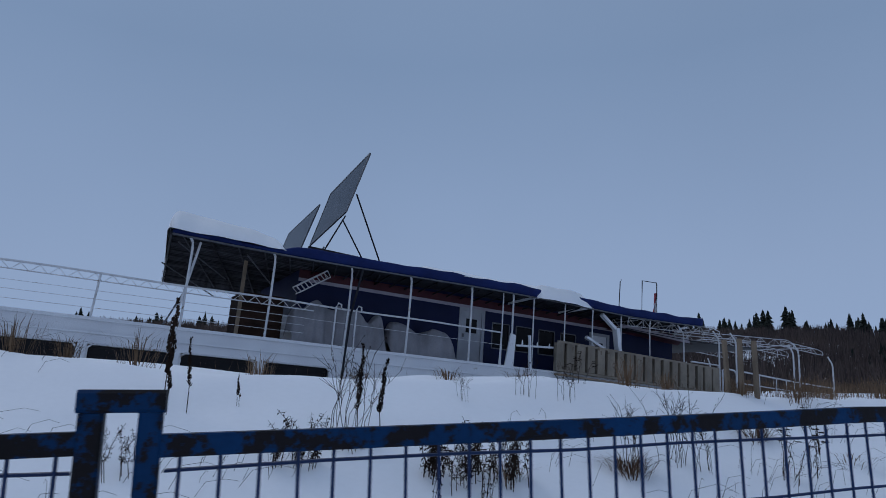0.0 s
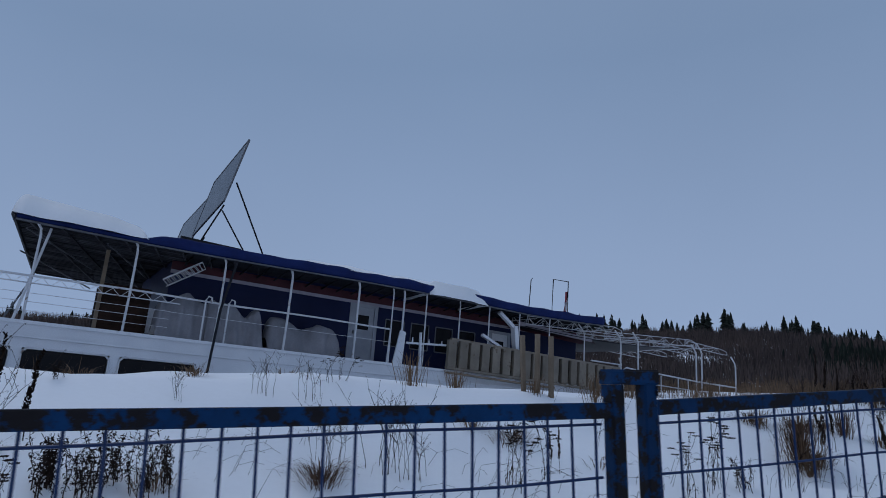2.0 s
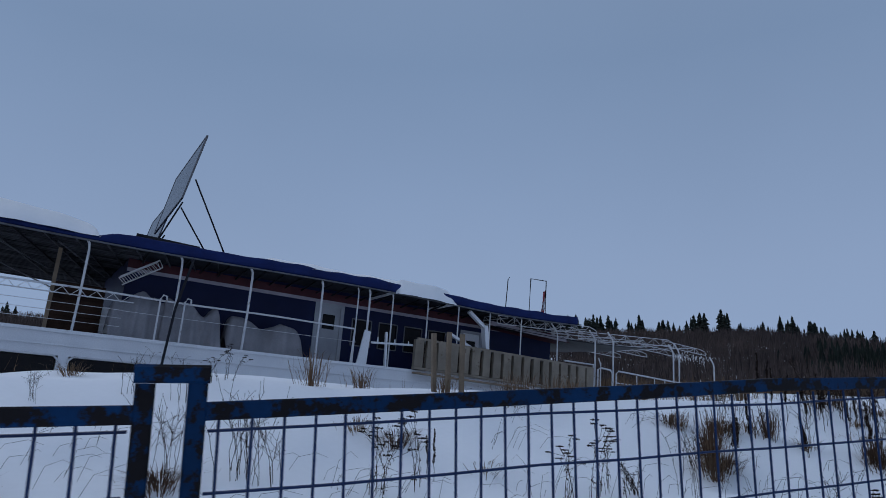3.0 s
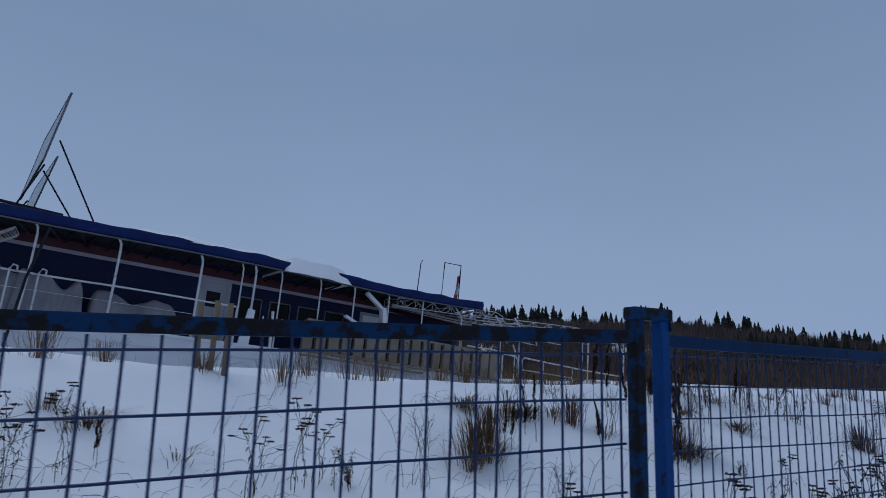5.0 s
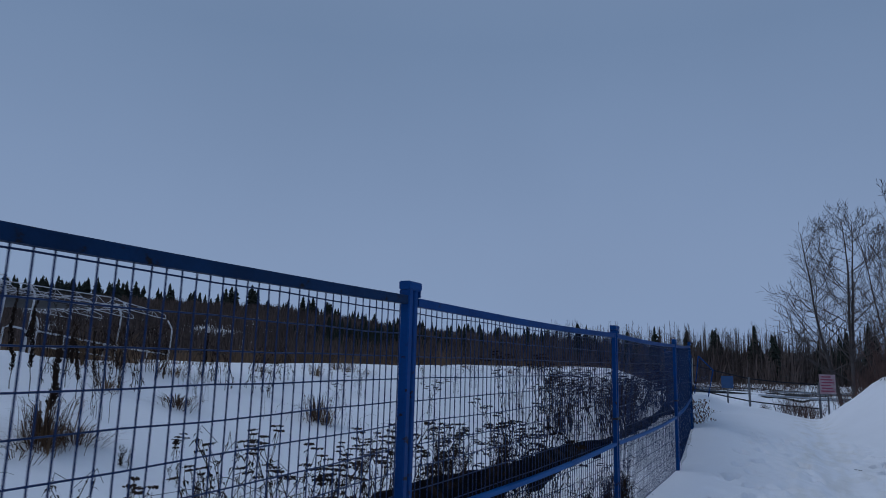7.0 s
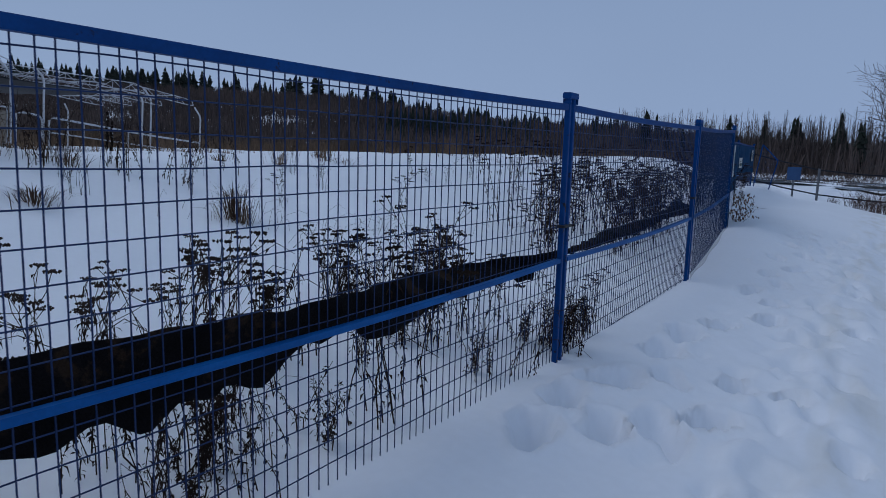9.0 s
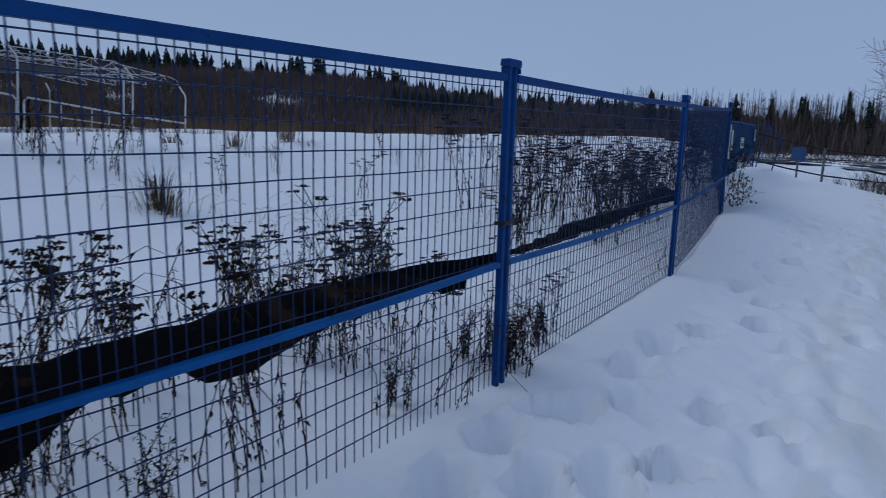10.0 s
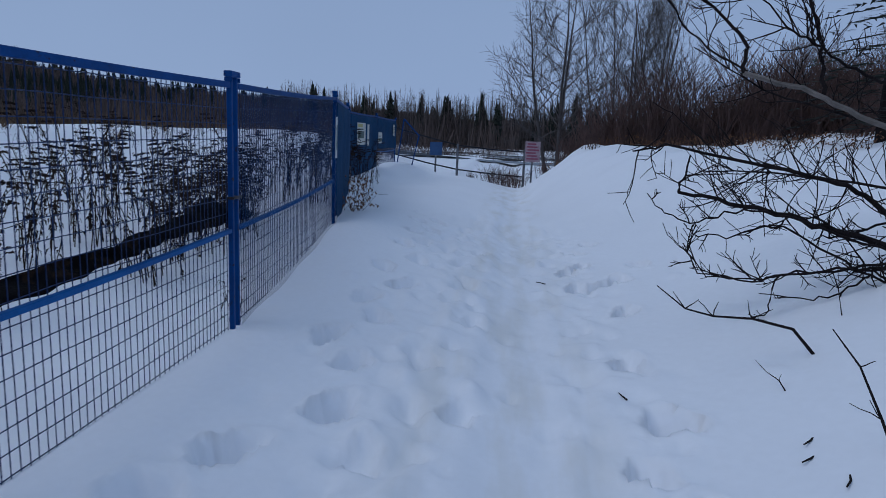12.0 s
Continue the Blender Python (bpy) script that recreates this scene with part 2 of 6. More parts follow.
M_PINKTEXT = mat("red_print", (0.25, 0.05, 0.10), (0.32, 0.08, 0.13), 7, 60, 0.6, 0, 0)
M_SIGNBLUE = mat("blue_sign_paint", (0.02, 0.06, 0.16), (0.03, 0.085, 0.2), 5, 60, 0.4, 0, 0)
M_FLAG = mat("faded_red_flag", (0.25, 0.04, 0.06), (0.34, 0.08, 0.10), 5, 60, 0.8, 0, 0.1)
M_FLAGW = mat("faded_white_flag", (0.4, 0.38, 0.42), (0.5, 0.48, 0.5), 5, 60, 0.8, 0, 0.1)
M_WATER = mat("dark_river_water", (0.02, 0.025, 0.03), (0.035, 0.04, 0.045), 0.1, 2, 0.2, 0, 0.1)


# ---- mesh helpers ----
class Geo:
    """Vertices and faces gathered for one mesh."""

    def __init__(self):
        self.v, self.f = [], []

    def tube(self, pts, r, n=6, r1=None, cap=True):
        pts = [Vector(p) for p in pts]
        r1 = r if r1 is None else r1
        base = len(self.v)
        k = len(pts)
        for i, p in enumerate(pts):
            d = (pts[min(i + 1, k - 1)] - pts[max(i - 1, 0)]).normalized()
            a = d.cross(Vector((0, 0, 1)) if abs(d.z) < 0.95 else Vector((1, 0, 0))).normalized()
            b = d.cross(a)
            rr = r + (r1 - r) * i / (k - 1)
            for j in range(n):
                t = 2 * math.pi * (j + 0.5) / n
                self.v.append(p + (a * math.cos(t) + b * math.sin(t)) * rr)
        for i in range(k - 1):
            for j in range(n):
                a0, a1 = base + i * n + j, base + i * n + (j + 1) % n
                self.f.append((a0, a1, a1 + n, a0 + n))
        if cap:
            self.f.append(tuple(base + j for j in range(n))[::-1])
            self.f.append(tuple(base + (k - 1) * n + j for j in range(n)))
        return self

    def box(self, lo, hi, m=None, bevel=0.0):
        """A box, with cut corners along its longest axis when bevel is given."""
        base = len(self.v)
        lo, hi = Vector(lo), Vector(hi)
        if bevel:
            ax = max(range(3), key=lambda i: hi[i] - lo[i])
            u, w = [i for i in range(3) if i != ax]
            ring = []
            for su, sw in ((0, 0), (1, 0), (1, 1), (0, 1)):
                cu, cw = (hi if su else lo)[u], (hi if sw else lo)[w]
                du, dw = (-bevel if su else bevel), (-bevel if sw else bevel)
                pair = [(cu + du, cw), (cu, cw + dw)]
                ring += pair if (su == sw) is False else pair[::-1]
            for e in (lo, hi):
                for a, b in ring:
                    p = Vector((0, 0, 0))
                    p[ax], p[u], p[w] = e[ax], a, b
                    self.v.append(m @ p if m else p)
            for j in range(8):
                k = (j + 1) % 8
                self.f.append((base + j, base + k, base + 8 + k, base + 8 + j))
            self.f += [tuple(base + j for j in range(8))[::-1], tuple(base + 8 + j for j in range(8))]
            return self
        for x in (lo.x, hi.x):
            for y in (lo.y, hi.y):
                for z in (lo.z, hi.z):
                    p = Vector((x, y, z))
                    self.v.append(m @ p if m else p)
        for q in ((0, 1, 3, 2), (4, 6, 7, 5), (0, 4, 5, 1), (2, 3, 7, 6), (0, 2, 6, 4), (1, 5, 7, 3)):
            self.f.append(tuple(base + i for i in q))
        return self

    def beam(self, p, q, w, h, up=(0, 0, 1)):
        """A rectangular bar from p to q."""
        p, q = Vector(p), Vector(q)
        d = (q - p).normalized()
        s = d.cross(Vector(up)).normalized()
        t = s.cross(d)
        base = len(self.v)
        for e in (p, q):
            for a, b in ((-1, -1), (1, -1), (1, 1), (-1, 1)):
                self.v.append(e + s * a * w / 2 + t * b * h / 2)
        for q4 in ((0, 1, 2, 3), (7, 6, 5, 4), (0, 4, 5, 1), (1, 5, 6, 2), (2, 6, 7, 3), (3, 7, 4, 0)):
            self.f.append(tuple(base + i for i in q4[::-1]))
        return self

    def bar(self, pts, w, h):
        """One continuous rectangular bar through pts, running mostly level."""
        pts = [Vector(p) for p in pts]
        base, k = len(self.v), len(pts)
        for i, p in enumerate(pts):
            d = (pts[min(i + 1, k - 1)] - pts[max(i - 1, 0)]).normalized()
            s = d.cross(Vector((0, 0, 1))).normalized()
            t = s.cross(d)
            c = 0.16
            for a, b in ((-1, -1 + c), (-1 + c, -1), (1 - c, -1), (1, -1 + c), (1, 1 - c), (1 - c, 1), (-1 + c, 1), (-1, 1 - c)):
                self.v.append(p + s * a * w / 2 + t * b * h / 2)
        for i in range(k - 1):
            for j in range(8):
                a0, a1 = base + i * 8 + j, base + i * 8 + (j + 1) % 8
                self.f.append((a0, a1, a1 + 8, a0 + 8))
        self.f += [tuple(base + j for j in range(8))[::-1], tuple(base + (k - 1) * 8 + j for j in range(8))]
        return self

    def face(self, *pts):
        base = len(self.v)
        self.v += [Vector(p) for p in pts]
        self.f.append(tuple(range(base, base + len(pts))))
        return self

    def grid(self, fn, nu, nv):
        """A sheet of fn(i/nu, j/nv)."""
        base = len(self.v)
        for i in range(nu + 1):
            for j in range(nv + 1):
                self.v.append(Vector(fn(i / nu, j / nv)))
        for i in range(nu):
            for j in range(nv):
                a = base + i * (nv + 1) + j
                self.f.append((a, a + nv + 1, a + nv + 2, a + 1))
        return self

    def mesh(self, name, material, smooth=False):
        me = bpy.data.meshes.new(name)
        me.from_pydata([tuple(v) for v in self.v], [], self.f)
        me.materials.append(material)
        if smooth:
            me.shade_smooth()
        me.update()
        return me


def part(name, geo, material, parent=None, label="", smooth=False, kind=""):
    """Links one mesh object under a thing, under a part, or at top level."""
    ob = new(name, geo if isinstance(geo, bpy.types.Mesh) else geo.mesh(name, material, smooth))
    if parent is not None:
        ob.parent = parent
    return tagged(ob, label, kind=kind)


def thing(name, label, category, m=None, group="", kind=""):
    """An Empty at a thing's base."""
    ob = new(name)
    ob.empty_display_size = 0.1
    if m is not None:
        ob.matrix_world = m
    return tagged(ob, label, category, group, kind)


def smooth01(s):
    s = np.clip(s, 0, 1)
    return s * s * (3 - 2 * s)


# ---- ground ----
PRINTS = []
_r = random.Random(5)
for fx, fy, size in ((-0.45, -0.23, 1.2), (-0.87, -0.27, 1.3), (-0.63, -0.51, 1.2), (-0.01, -0.34, 1.5), (-0.44, -0.69, 1.4), (0.25, -0.55, 1.2), (0.74, -0.40, 1.5), (1.23, -0.41, 1.5), (1.66, -0.53, 1.15), (2.17, -0.82, 1.2), (1.82, -2.18, 0.95), (2.23, -2.42, 0.9), (1.46, -2.36, 1.05), (-0.15, -0.85, 1.2), (0.5, -0.85, 1.0)):
    PRINTS.append((fx, fy, _r.uniform(-.5, .5), _r.uniform(0.10, 0.14), size))
for k in range(14):
    px = 2.7 + k * 0.42
    PRINTS.append((px + _r.uniform(-.06, .06), -0.75 + 0.13 * (1 if k % 2 else -1) + 0.02 * px + _r.uniform(-.07, .07), _r.uniform(-.4, .4), _r.uniform(0.07, 0.11), 1.1))
for k in range(16):
    px = -2.6 + k * 0.62
    PRINTS.append((px + _r.uniform(-.1, .1), -1.25 + 0.12 * (1 if k % 2 else -1) + _r.uniform(-.1, .1), _r.uniform(-.5, .5), _r.uniform(0.03, 0.06), 1.0))
for k in range(12):
    PRINTS.append((_r.uniform(0.5, 7.5), _r.uniform(-3.0, -2.0), _r.uniform(-.6, .6), _r.uniform(0.085, 0.13), 1.05))


def ground_h(x, y):
    """Height of the snow surface."""
    x, y = np.asarray(x, float), np.asarray(y, float)
    path = 0.22 + 0.07 * smooth01((y + 1.0) / 1.0) + 0.03 * np.sin(x * 0.7 + 1) * np.sin(y * 1.3)
    path = path + 0.17 * smooth01((x - 2.5) / 4) * smooth01((y + 1.8) / 1.6) - 0.05 * smooth01((-1 - y) / 1)
    up = np.clip((y + 0.05) / 4.75, 0, 1) ** 1.5
    field = np.interp(x, [-17, -15, -13.3, -12.1, -11.5, -10.7, -9.4, -8, -6, -4.3, -3, 1, 5, 9], [1.72, 1.66, 1.55, 1.455, 1.40, 1.345, 1.31, 1.30, 1.20, 1.16, 1.10, 0.99, 0.90, 0.88])
    field = field * (1 - 0.95 * smooth01((x - 22) / 16))
    h = path + field * up * (1 - 0.25 * smooth01((y - 7) / 8))
    h = h + 0.05 * np.sin(x * 0.9) * np.sin(y * 0.8 + 0.5) * smooth01(y / 2) * (1 - smooth01((y - 30) / 20))
    h = h + 0.10 * np.exp(-((x - 6.4) / 1.2) ** 2 - ((y - 0.0) / 0.4) ** 2)
    inner = -1.75 + 0.1 * smooth01((x - 6) / 9)
    bank = smooth01((inner - y) / (4.2 - 2.0 * smooth01((x - 6) / 9)))
    fade = 1 - smooth01((x - 17.0 - np.clip(-y - 3, 0, 20) * 0.6) / 5)
    h = h + bank * (1.15 + 1.0 * smooth01((-y - 5) / 9)) * fade * smooth01((x + 6) / 6)
    h = h + bank * fade * smooth01((x - 6) / 8) * 0.11 * np.sin(3.1 * x + 1.7 * y) * np.sin(2.3 * y - 1.1 * x + 0.6)
    h = h - 0.2 * smooth01((x - 10) / 6) * smooth01((y + 2.6) / 0.8) * (1 - smooth01((y - 0.6) / 0.8))
    r = np.hypot(x, y)
    az = np.degrees(np.arctan2(y, x))
    # river flat beyond the gate
    river = smooth01((x - 19) / 8) * smooth01((15 - np.abs(az + 4)) / 8 + 0.5)
    h = h - river * 0.9
    far = smooth01((r - 50) / 40)
    # wooded slope across the river
    amp = np.interp(az, [-180, -60, -20, 4, 18, 30, 42, 95, 120, 150, 180], [6, 8, 7, 4.5, 10.5, 13.8, 22.5, 23.5, 22, 16, 6])
    slope = np.clip((r - 95) / 260, 0, 1)
    h = h * (1 - far) + far * (-0.6 + amp * smooth01(slope * 0.75 + 0.12 * slope) * 1.15)
    return h


def axis(spec):
    out = []
    for a, b, step in spec:
        out += list(np.arange(a, b - 1e-6, step))
    return np.array(out + [spec[-1][1]])


xs = axis([(-1600, -400, 120), (-400, -100, 20), (-100, -20, 4), (-20, -4, 0.14), (-4, 8, 0.03), (8, 22, 0.22), (22, 100, 3), (100, 420, 14), (420, 1600, 118)])
ys = axis([(-1600, -400, 120), (-400, -100, 20), (-100, -14, 4), (-14, -3.2, 0.3), (-3.2, 0.3, 0.03), (0.3, 8, 0.09), (8, 20, 0.6), (20, 100, 4), (100, 420, 14), (420, 1600, 118)])
X, Y = np.meshgrid(xs, ys, indexing="ij")
Z = ground_h(X, Y)
near = (X > -4) & (X < 9) & (Y > -3.6) & (Y < 0.3)
for fx, fy, fa, depth, size in PRINTS:
    i0, i1 = np.searchsorted(xs, (fx - 0.6, fx + 0.6))
    j0, j1 = np.searchsorted(ys, (fy - 0.6, fy + 0.6))
    dx, dy = X[i0:i1, j0:j1] - fx, Y[i0:i1, j0:j1] - fy
    u, w = dx * math.cos(fa) + dy * math.sin(fa), -dx * math.sin(fa) + dy * math.cos(fa)
    turn = np.arctan2(w, u)
    ragged = 1 + 0.14 * np.sin(3 * turn + 9 * fx) + 0.09 * np.sin(7 * turn + 5 * fy)
    q = ((u / (0.13 * size)) ** 2 + (w / (0.068 * size)) ** 2) / ragged ** 2
    Z[i0:i1, j0:j1] += 0.16 * depth * np.exp(-((np.sqrt(q) - 1.35) / 0.25) ** 2) - 1.35 * depth * np.exp(-q ** 3.2) * (1 - 0.25 * u / 0.13)
rng = np.random.default_rng(3)
Z = Z + np.where(near, rng.normal(0, 0.0012, Z.shape), 0)
# a smooth packed lane with broken, lumpy snow on both sides of it
Z = Z - 0.035 * np.exp(-((Y + 1.66) / 0.2) ** 4) * smooth01((X + 4) / 2) * (1 - smooth01((X - 14) / 4))
for k in range(1500):
    lane = _r.random()
    fx, fy = _r.uniform(-3.6, 9.5), _r.gauss(-1.12, 0.2) if lane < 0.6 else _r.gauss(-2.08, 0.16) if lane < 0.88 else _r.gauss(-1.6, 0.7)
    a, s = _r.uniform(-0.034, 0.026), _r.uniform(0.028, 0.085)
    i0, i1 = np.searchsorted(xs, (fx - 0.4, fx + 0.4))
    j0, j1 = np.searchsorted(ys, (fy - 0.3, fy + 0.3))
    Z[i0:i1, j0:j1] += a * np.exp(-(((X[i0:i1, j0:j1] - fx) / (s * 1.6)) ** 2 + ((Y[i0:i1, j0:j1] - fy) / s) ** 2) ** 1.6)
# hollows and wind crust on the slope behind the fence
for k in range(420):
    fx, fy = _r.uniform(-15, 8), _r.uniform(0.5, 5.5)
    a, s = _r.uniform(-0.05, 0.03), _r.uniform(0.09, 0.3)
    i0, i1 = np.searchsorted(xs, (fx - 0.8, fx + 0.8))
    j0, j1 = np.searchsorted(ys, (fy - 0.8, fy + 0.8))
    Z[i0:i1, j0:j1] += a * np.exp(-((X[i0:i1, j0:j1] - fx) / (s * 1.3)) ** 2 - ((Y[i0:i1, j0:j1] - fy) / s) ** 2)
nx, ny = len(xs), len(ys)
idx = np.arange(nx * ny).reshape(nx, ny)
quads = np.stack([idx[:-1, :-1], idx[1:, :-1], idx[1:, 1:], idx[:-1, 1:]], -1).reshape(-1, 4)
me = bpy.data.meshes.new("ground")
me.from_pydata(np.stack([X, Y, Z], -1).reshape(-1, 3).tolist(), [], quads.tolist())
me.materials.append(M_SNOW)
me.shade_smooth()
ground = tagged(new("ground", me), "snow-covered ground with a trodden footpath and rising banks", "snow", kind="structure")


def gz(x, y):
    return float(ground_h(x, y))


# ---- fence ----
POSTS = [(-15.0, 0.0, 1.57), (-11.98, 0.0, 1.592), (-9.0, 0.0, 1.636), (-6.0, -0.07, 1.725), (-3.0, 0.09, 1.738), (0.0, 0.0, 1.75), (3.0, 0.0, 1.771), (5.99, 0.215, 1.857), (8.95, 0.82, 1.87), (12.0, 1.55, 1.90), (15.0, 1.63, 1.90), (18.0, 1.70, 1.88)]
GAPS = [0.05, 0.046, 0.055, 0.055, 0.020, 0.028, 0.05, 0.03, 0.03, 0.03, 0.03, 0.03]
PANEL_H = 1.72
RAIL_OFF = {-12: (-0.006, 0.016, -0.012), -9: (-0.008, 0.02, 0.0), -6: (-0.006, -0.004, 0.004)}


def wire_mesh(seed, r):
    rr = random.Random(seed)
    return Geo().tube([(0, 0, -0.09), (rr.uniform(-.006, .006), rr.uniform(-.002, .002), -0.8), (rr.uniform(-.004, .004), 0, -1.70)], r, 5, cap=False).mesh("vertical_wire", M_WIRE)


WIRES = [wire_mesh(k, 0.0023) for k in range(6)]
WIRES_OLD = [wire_mesh(k, 0.0032) for k in range(6)]


def fence_y(x):
    return float(np.interp(x, [p[0] for p in POSTS], [p[1] for p in POSTS]))


def fence_panel(a, b, ga, gb, mesh_w, mesh_h, covered, old):
    """One welded-mesh fence panel between two post pairs."""
    A, B = Vector(a), Vector(b)
    d = B - A
    flat = Vector((d.x, d.y, 0)).normalized()
    length = Vector((d.x, d.y, 0)).length - (ga + gb) / 2
    start = A + flat * ga / 2
    m = Matrix.Translation(start) @ Matrix.Rotation(math.atan2(d.y, d.x), 4, "Z")
    rise = d.z
    lab = "blue welded-mesh temporary fence panel standing in snow"
    if covered:
        lab = "blue fence panel behind a see-through blue mesh screen" if round(a[0]) == 3 else "blue fence panel covered with dark mesh cloth, standing in snow"
    if old:
        lab = "worn rusty blue welded-mesh temporary fence panel standing in snow"
    th = thing("temporary_fence", lab, "fence", m, "site fence panels")
    paint = M_BLUE_OLD if old else M_BLUE
    top, bot = -0.0335, -PANEL_H
    k = rise / length

    def zz(x, z):
        return z + k * x
    pw = 0.013 if a[0] > -3.5 else 0.017
    for x in (pw, length - pw):
        g = Geo()
        g.box((x - pw, -pw - 0.002, zz(x, bot)), (x + pw, pw + 0.002, zz(x, top)), bevel=0.004)
        part("post", g, paint, th)
    for z, hgt, nm in ((-0.076, 0.033, "top_rail"), (-0.889, 0.024, "middle_rail"), (-1.66, 0.03, "bottom_rail")):
        n = 12
        sag = 0.012 if nm == "top_rail" else 0.02
        pts = []
        for i in range(n + 1):
            x0 = 0.034 + (length - 0.068) * i / n
            off = np.interp(i / n, (0, 0.5, 1), RAIL_OFF.get(round(a[0]), (0, 0, 0))) if nm == "top_rail" else 0
            pts.append((x0, 0, zz(x0, z + off - sag * math.sin(math.pi * i / n))))
        g = Geo().bar(pts, 0.028, hgt)
        part(nm, g, M_BLUE_FRESH if nm == "middle_rail" and not old else M_BLUE_DULL if round(a[0]) == -6 else paint, th)
    rr = random.Random(int(a[0] * 10))
    nv = int(round(length / mesh_w))
    for i in range(1, nv):
        x = length * i / nv + rr.uniform(-.002, .002)
        w = part("vertical_wire", (WIRES_OLD if old else WIRES)[rr.randrange(6)], M_WIRE, th)
        w.location = (x, 0.014, zz(x, 0))
    z = -0.118
    while z > -1.64:
        g = Geo()
        pts = []
        for i in range(13):
            x = 0.04 + (length - 0.08) * i / 12
            pts.append((x, 0.0175, zz(x, z + rr.uniform(-.003, .003))))
        g.tube(pts, 0.0032 if old else 0.0023, 5, cap=False)
        part("horizontal_wire", g, M_WIRE, th)
        z -= mesh_h
    if covered:
        g = Geo()
        g.grid(lambda u, v: (0.02 + (length - 0.04) * u, -0.022 + 0.012 * math.sin(u * 17 + v * 3) * math.sin(v * 5), zz(length * u, -0.11 - covered * v)), 24, 12)
        near_screen = round(a[0]) == 3
        sheet = part("mesh_cloth", g, M_SCREEN if near_screen else M_CLOTH, th, "see-through blue mesh screen" if near_screen else "dark mesh windscreen cloth", True)
        so = sheet.modifiers.new("thickness", "SOLIDIFY")
        so.thickness = 0.003
    return th


for i in range(len(POSTS) - 1):
    fence_panel(POSTS[i], POSTS[i + 1], GAPS[i], GAPS[i + 1], 0.060 if i < 3 else 0.045, 0.113 if i < 3 else 0.084, 0 if i < 6 else 0.72 if i == 10 else 1.5, i < 3)
for i, (x, y, z) in enumerate(POSTS[1:]):
    g = Geo()
    a, b = Vector(POSTS[i]), Vector(POSTS[min(i + 2, len(POSTS) - 1)])
    ang = math.atan2(b.y - a.y, b.x - a.x)
    th = thing("fence_coupler", "blue steel cap joining two fence posts", "fence coupler", Matrix.Translation((x, y, z)) @ Matrix.Rotation(ang, 4, "Z"), "fence couplers")
    hw = GAPS[i + 1] / 2 + 0.037
    part("cap", Geo().box((-hw, -0.024, -0.033), (hw, 0.024, 0.0), bevel=0.005), M_BLUE_OLD if i < 3 else M_BLUE, th)
    for sx in (-hw + 0.004, hw - 0.008):
        part("cap_lip", Geo().box((sx, -0.023, -0.058), (sx + 0.004, 0.023, -0.034)), M_BLUE_OLD if i < 3 else M_BLUE, th)
    if i in (4, 5):
        part("tie", Geo().box((-hw, -0.027, -0.71), (hw, 0.027, -0.695), bevel=0.004), M_TIE, th, "black plastic tie strap")

# short frame leaning against the fence's far end
end_frame = thing("leaning_fence_panel", "narrow blue fence frame with cloth leaning at the fence end", "fence", Matrix.Translation((18.1, 1.66, gz(18.1, 1.5))) @ Matrix.Rotation(radians(-80), 4, "Z"))
hi_ = 1.86 - gz(18.1, 1.5)
edge = [Vector((0.0, 0, -0.15)), Vector((0.42, 0.05, -0.15)), Vector((0.62, 0.1, hi_ - 0.45)), Vector((0.18, 0.02, hi_))]
for k in range(4):
    part("frame_tube", Geo().tube([edge[k], edge[(k + 1) % 4]], 0.018, 8), M_BLUE, end_frame)
part("frame_cloth", Geo().grid(lambda a, b: edge[0].lerp(edge[1], a).lerp(edge[3].lerp(edge[2], a), b) + Vector((0, -0.02 - 0.015 * math.sin(a * 7 + b * 5), 0)), 8, 12), M_SCREEN, end_frame, "blue mesh cloth", True)

# ---- ship ----
SHIP = Matrix.Translation((-6.909, 15.738, 2.266)) @ Matrix.Rotation(radians(10.35), 4, "Z") @ Matrix.Rotation(radians(4.43), 4, "Y")
ship = thing("river_boat", "laid-up white and navy passenger boat with snow on its roof", "boat", SHIP)
ship_rng = random.Random(11)


def wall_with_holes(u0, u1, w0, w1, d0, d1, holes):
    """A wall along u with rectangular openings, built of blocks."""
    g = Geo()
    cuts = sorted(holes)
    x = u0
    for a, b, lo, hi in cuts:
        g.box((x, d0, w0), (a, d1, w1))
        if lo > w0:
            g.box((a, d0, w0), (b, d1, lo))
        if hi < w1:
            g.box((a, d0, hi), (b, d1, w1))
        x = b
    g.box((x, d0, w0), (u1, d1, w1))
    return g


hull_holes = []
u = -16.55
while u < -2.5:
    hull_holes.append((u, u + 1.64, -0.99, -0.50))
    u += 1.84
bays = [-18.0] + [h0[0] - 0.1 for h0 in hull_holes[1:]] + [hull_holes[-1][1] + 0.1, 12.3]
hull = part("hull", Geo().box((-18, 0.0, -2.4), (12.3, 0.12, -1.2)), M_WHITE, ship, "white painted steel hull side")
for k in range(len(bays) - 1):
    holes = [h0 for h0 in hull_holes if bays[k] < h0[0] < bays[k + 1]]
    part("hull_plate", wall_with_holes(bays[k], bays[k + 1], -1.2, -0.02, 0.0, 0.12, holes), M_WHITE, hull)
part("hull_far_side", Geo().box((-18, 5.9, -2.4), (12.3, 6.0, -0.02)), M_WHITE, ship)
part("hull_end", Geo().box((12.3, 0, -2.4), (12.42, 6.0, -0.02)), M_WHITE, ship)
part("hull_bow", Geo().box((-18.12, 0, -2.4), (-18, 6.0, -0.02)), M_WHITE, ship)
part("deck", Geo().box((-18, -0.06, -0.02), (12.42, 6.05, 0.05)), M_WHITE, ship, "snow-dusted white deck edge")
part("rub_strip", Geo().beam((-18, -0.03, -0.27), (12.3, -0.03, -0.27), 0.05, 0.05), M_WHITE, ship)
